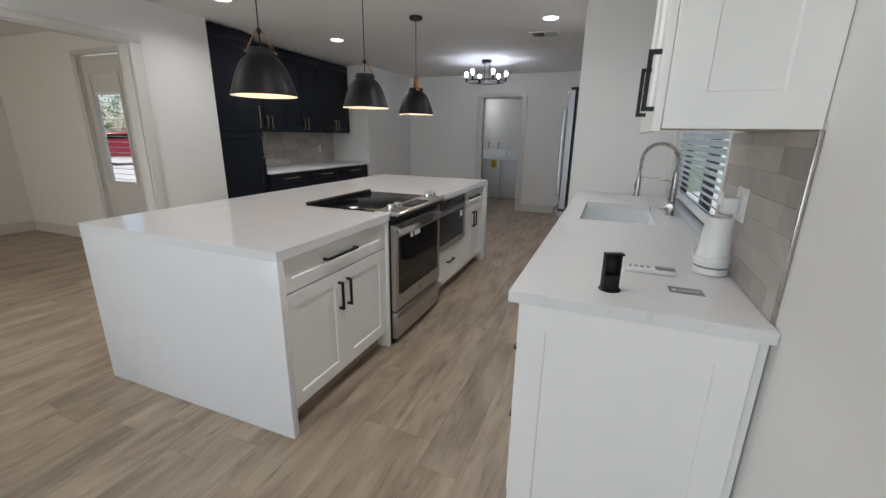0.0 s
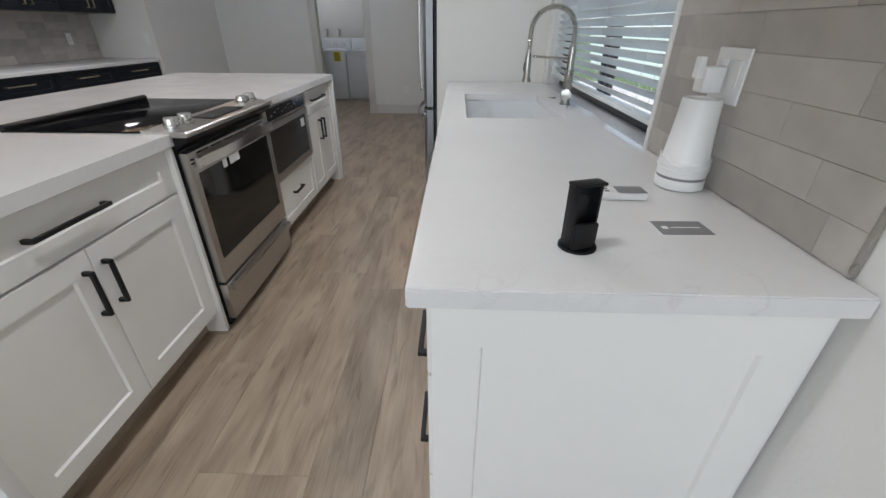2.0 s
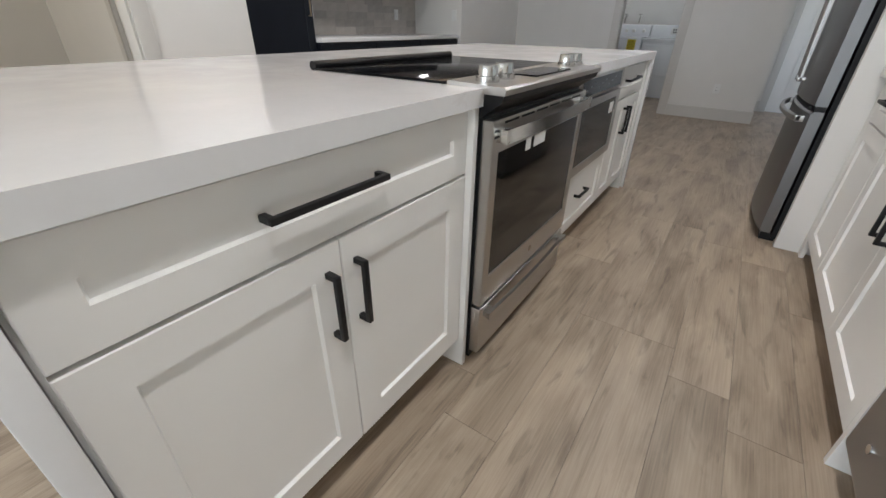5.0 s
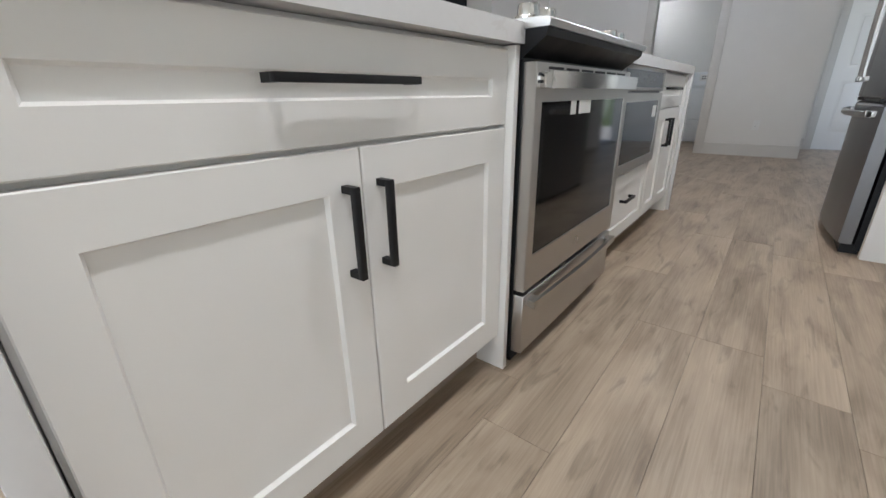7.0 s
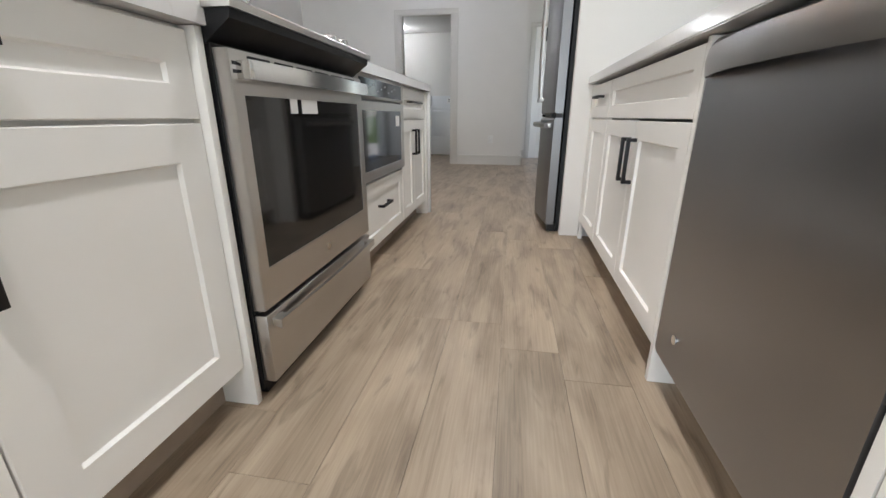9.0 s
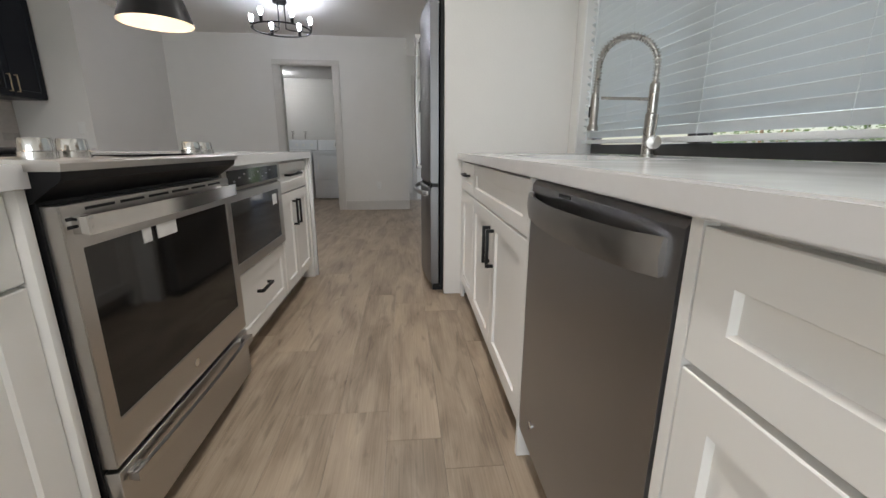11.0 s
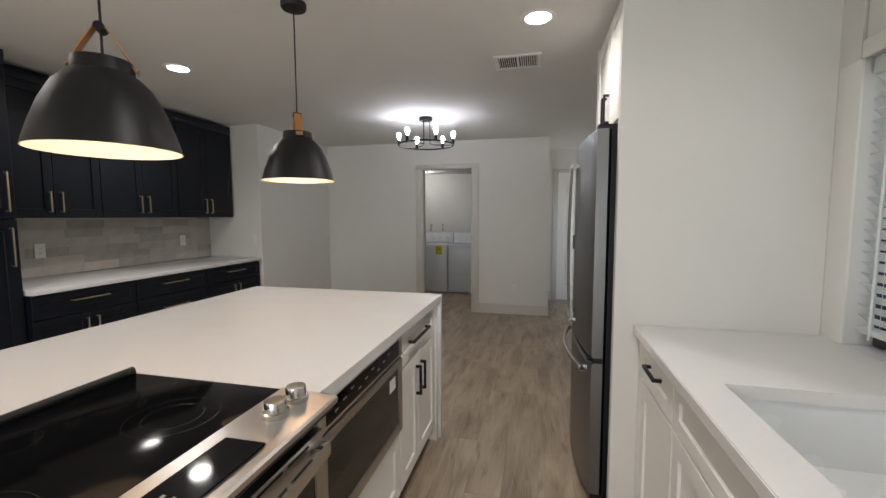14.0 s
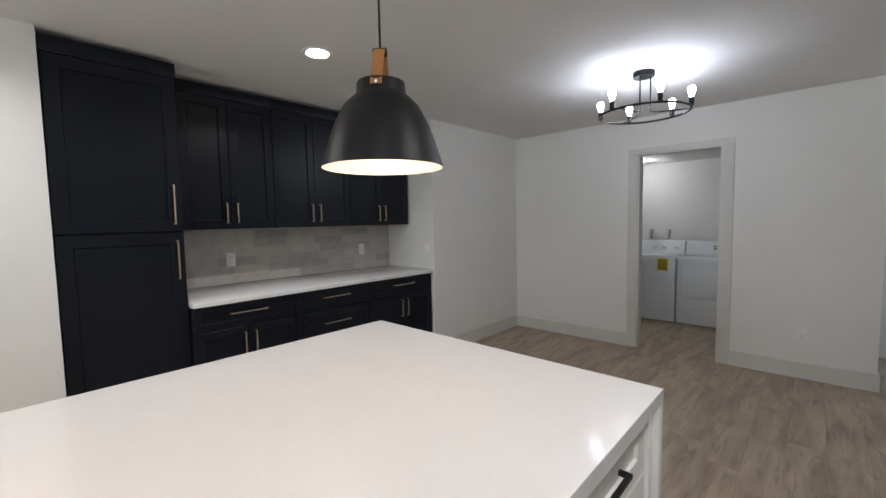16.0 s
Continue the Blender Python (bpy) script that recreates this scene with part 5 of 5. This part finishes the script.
def holder():
    t = thing("remote_holder", pose(0.405, 1.635, 0.915, 0, 0, 18), "black plastic remote wall holder standing upright", "holder")
    part("base", lathe(bmesh.new(), [(0.0, 0.0), (0.034, 0.0), (0.034, 0.004), (0.0, 0.0045)], 28), BLACKP, t)
    bm = bmesh.new()
    box(bm, -0.022, 0.008, 0.004, 0.022, 0.016, 0.118, 0.003)
    box(bm, -0.026, -0.016, 0.004, -0.021, 0.016, 0.116, 0.002)
    box(bm, 0.021, -0.010, 0.004, 0.026, 0.016, 0.116, 0.002)
    part("back_shell", bm, BLACKP, t)
    part("pocket", boxed(-0.027, -0.024, 0.004, 0.020, -0.016, 0.055, 0.006), BLACKP, t)
    part("cap", boxed(-0.027, -0.012, 0.115, 0.032, 0.017, 0.121, 0.002), BLACKP, t)
    part("boss", lathe(bmesh.new(), [(0.014, -0.008), (0.014, -0.006), (0.0, -0.006)], 20, 0.0, 0.082, "y"), BLACKM, t)


holder()
t = thing("remote_control", pose(0.54, 1.882, 0.915, 0, 0, 0), "white remote control with a dark display end", "remote control")
part("case", boxed(-0.085, -0.024, 0, 0.085, 0.024, 0.018, 0.005), PLASTIC, t)
part("screen", boxed(0.018, -0.022, 0.0182, 0.083, 0.022, 0.0195, 0.0005), GREY, t, "dark grey display")
for i in range(8):
    part("button", boxed(-0.07 + (i % 4) * 0.02, -0.012 + (i // 4) * 0.016, 0.0182, -0.06 + (i % 4) * 0.02, -0.004 + (i // 4) * 0.016, 0.0194), GREY, t)
t = thing("business_card", pose(0.634, 1.718, 0.9154, 0, 0, 1), "black business card lying on the counter", "card")
part("sheet", boxed(-0.05, -0.03, 0, 0.05, 0.03, 0.0006), GREY, t)
part("print_bar", boxed(-0.022, -0.001, 0.0006, 0.036, 0.002, 0.0009), PLASTIC, t)
part("print_mark", boxed(-0.040, -0.006, 0.0006, -0.028, 0.006, 0.0009), PLASTIC, t)


# ---- tiles and floor planks, last ----
def tiled(name, side, fixed, y0, y1, z0, z1, label, rng):
    """A running-bond backsplash of long stone-look tiles on a grout bed."""
    out = 1 if side == "+x" else -1
    bed = structure(name, boxed(fixed, y0, z0, fixed + 0.004 * out, y1, z1), GROUT, label, "backsplash")
    tw, th, g = 0.305, 0.0755, 0.0007
    shared = {}
    row, z = 0, z0
    while z < z1 - 0.01:
        h = min(th, z1 - z) - g
        y = y0 - rng.uniform(0.05, 0.25)
        while y < y1 - 0.004:
            a, b = max(y, y0), min(y + tw, y1)
            y += tw
            if b - a < 0.01:
                continue
            key = (round(b - a, 3), round(h, 3))
            if key not in shared:
                bm = bmesh.new()
                box(bm, 0.0, 0.0, 0.0, 0.0035, b - a - g, h, 0.0004, 1)
                shared[key] = mesh_of("tile", bm, TILE, False)
            o = new("tile", shared[key])
            o.parent = bed
            lift = rng.uniform(0, 0.0006)
            o.location = (fixed + 0.004 * out + lift - (0.0035 if out < 0 else 0), a, z)
        z += th
        row += 1
    return bed


RNG = random.Random(4)
tiled("backsplash_alcove", "+x", -4.198, PY1 + 0.004, 6.418, 0.924, 1.394, "grey-beige long stone tiles behind the black cabinets", RNG)
tiled("backsplash_sink", "-x", R - 0.001, 1.552, 2.324, 0.917, 1.411, "grey-beige long stone tiles over the sink counter", RNG)
solid("tile_edge_trim", boxed(R - 0.012, 1.541, 0.9165, R - 0.001, 1.551, 1.411, 0.003), NICKEL, "brushed metal edge strip of the backsplash", "edge trim")


# the window side of the kitchen stands a little out of square
OUT_OF_SQUARE = pose(0, 3.3, 0, 0, 0, -0.57) @ pose(0, -3.3, 0)
for _o in [o for o in scene.objects if o.parent is None]:
    _n = _o.name.split(".")[0]
    if _n in ("wall_east", "wall_east_under_window", "wall_east_over_window", "sink_countertop", "kitchen_sink", "drawer_cabinet", "dishwasher", "sink_cabinet",
              "wall_cabinet", "window_1", "window_blind", "backsplash_sink", "tile_edge_trim", "baseboard_east", "power_adapter"):
        _o.matrix_world = OUT_OF_SQUARE @ _o.matrix_world
for _o in (NARROW_CABINET, SINK_PLATE):
    _o.matrix_world = OUT_OF_SQUARE @ _o.matrix_world


def plank_floor():
    base = structure("floor", box(box(boxed(LW - T, BACK - T, -0.06, R + 0.14, 10.3, -0.007), NX - T, -1.32, -0.06, LW - T, NY + T, -0.007), -4.32, NY + T, -0.06, LW - T, 10.3, -0.007), SUBFLOOR, "greyed oak vinyl plank floor", "floor")
    pw, pl, g = 0.182, 1.22, 0.0006
    rng = random.Random(11)
    near, rest = [], []
    nx = int((R - NX) / pw) + 2
    for i in range(nx):
        x = NX - 0.06 + i * pw
        lo, hi = BACK - T, 10.3
        if x < LW - T - 0.1:
            lo, hi = (-1.32, NY + T) if x < -4.3 else (-1.32, 10.3)
        first = min(pl, max(0.2, rng.uniform(0.2, pl)))
        y = lo
        while y < hi - 0.02:
            c = (-2.5 < x < 1.0) and (0.2 < y + pl / 2 < 8.6)
            ln = min(first if y == lo else pl, hi - y)
            if x + pw < R + 0.14:
                (near if c else rest).append((x, y, ln))
            y += ln
    near.sort(key=lambda q: abs(q[0] + 0.4) + abs(q[1] - 3.2))
    rest += near[290:]
    shared = {}
    for x, y, ln in near[:290]:
        k = round(ln, 3)
        if k not in shared:
            shared[k] = mesh_of("plank", box(bmesh.new(), 0, 0, -0.006, pw - g, ln - g, 0.0, 0.0009, 1), FLOOR, False)
        o = new("plank", shared[k])
        o.parent = base
        o.location = (x, y, 0)
    verts, faces = [], []
    for x, y, ln in rest:
        n = len(verts)
        verts += [(x + a * (pw - g), y + b * (ln - g), z) for z in (-0.006, 0.0) for a, b in ((0, 0), (1, 0), (1, 1), (0, 1))]
        faces += [tuple(n + q for q in f) for f in ((4, 5, 6, 7), (0, 1, 5, 4), (1, 2, 6, 5), (2, 3, 7, 6), (3, 0, 4, 7))]
    me = bpy.data.meshes.new("planks")
    me.from_pydata(verts, [], faces)
    me.materials.append(FLOOR)
    o = new("planks", me)
    o.parent = base
    tagged(o, kind="stuff")


plank_floor()
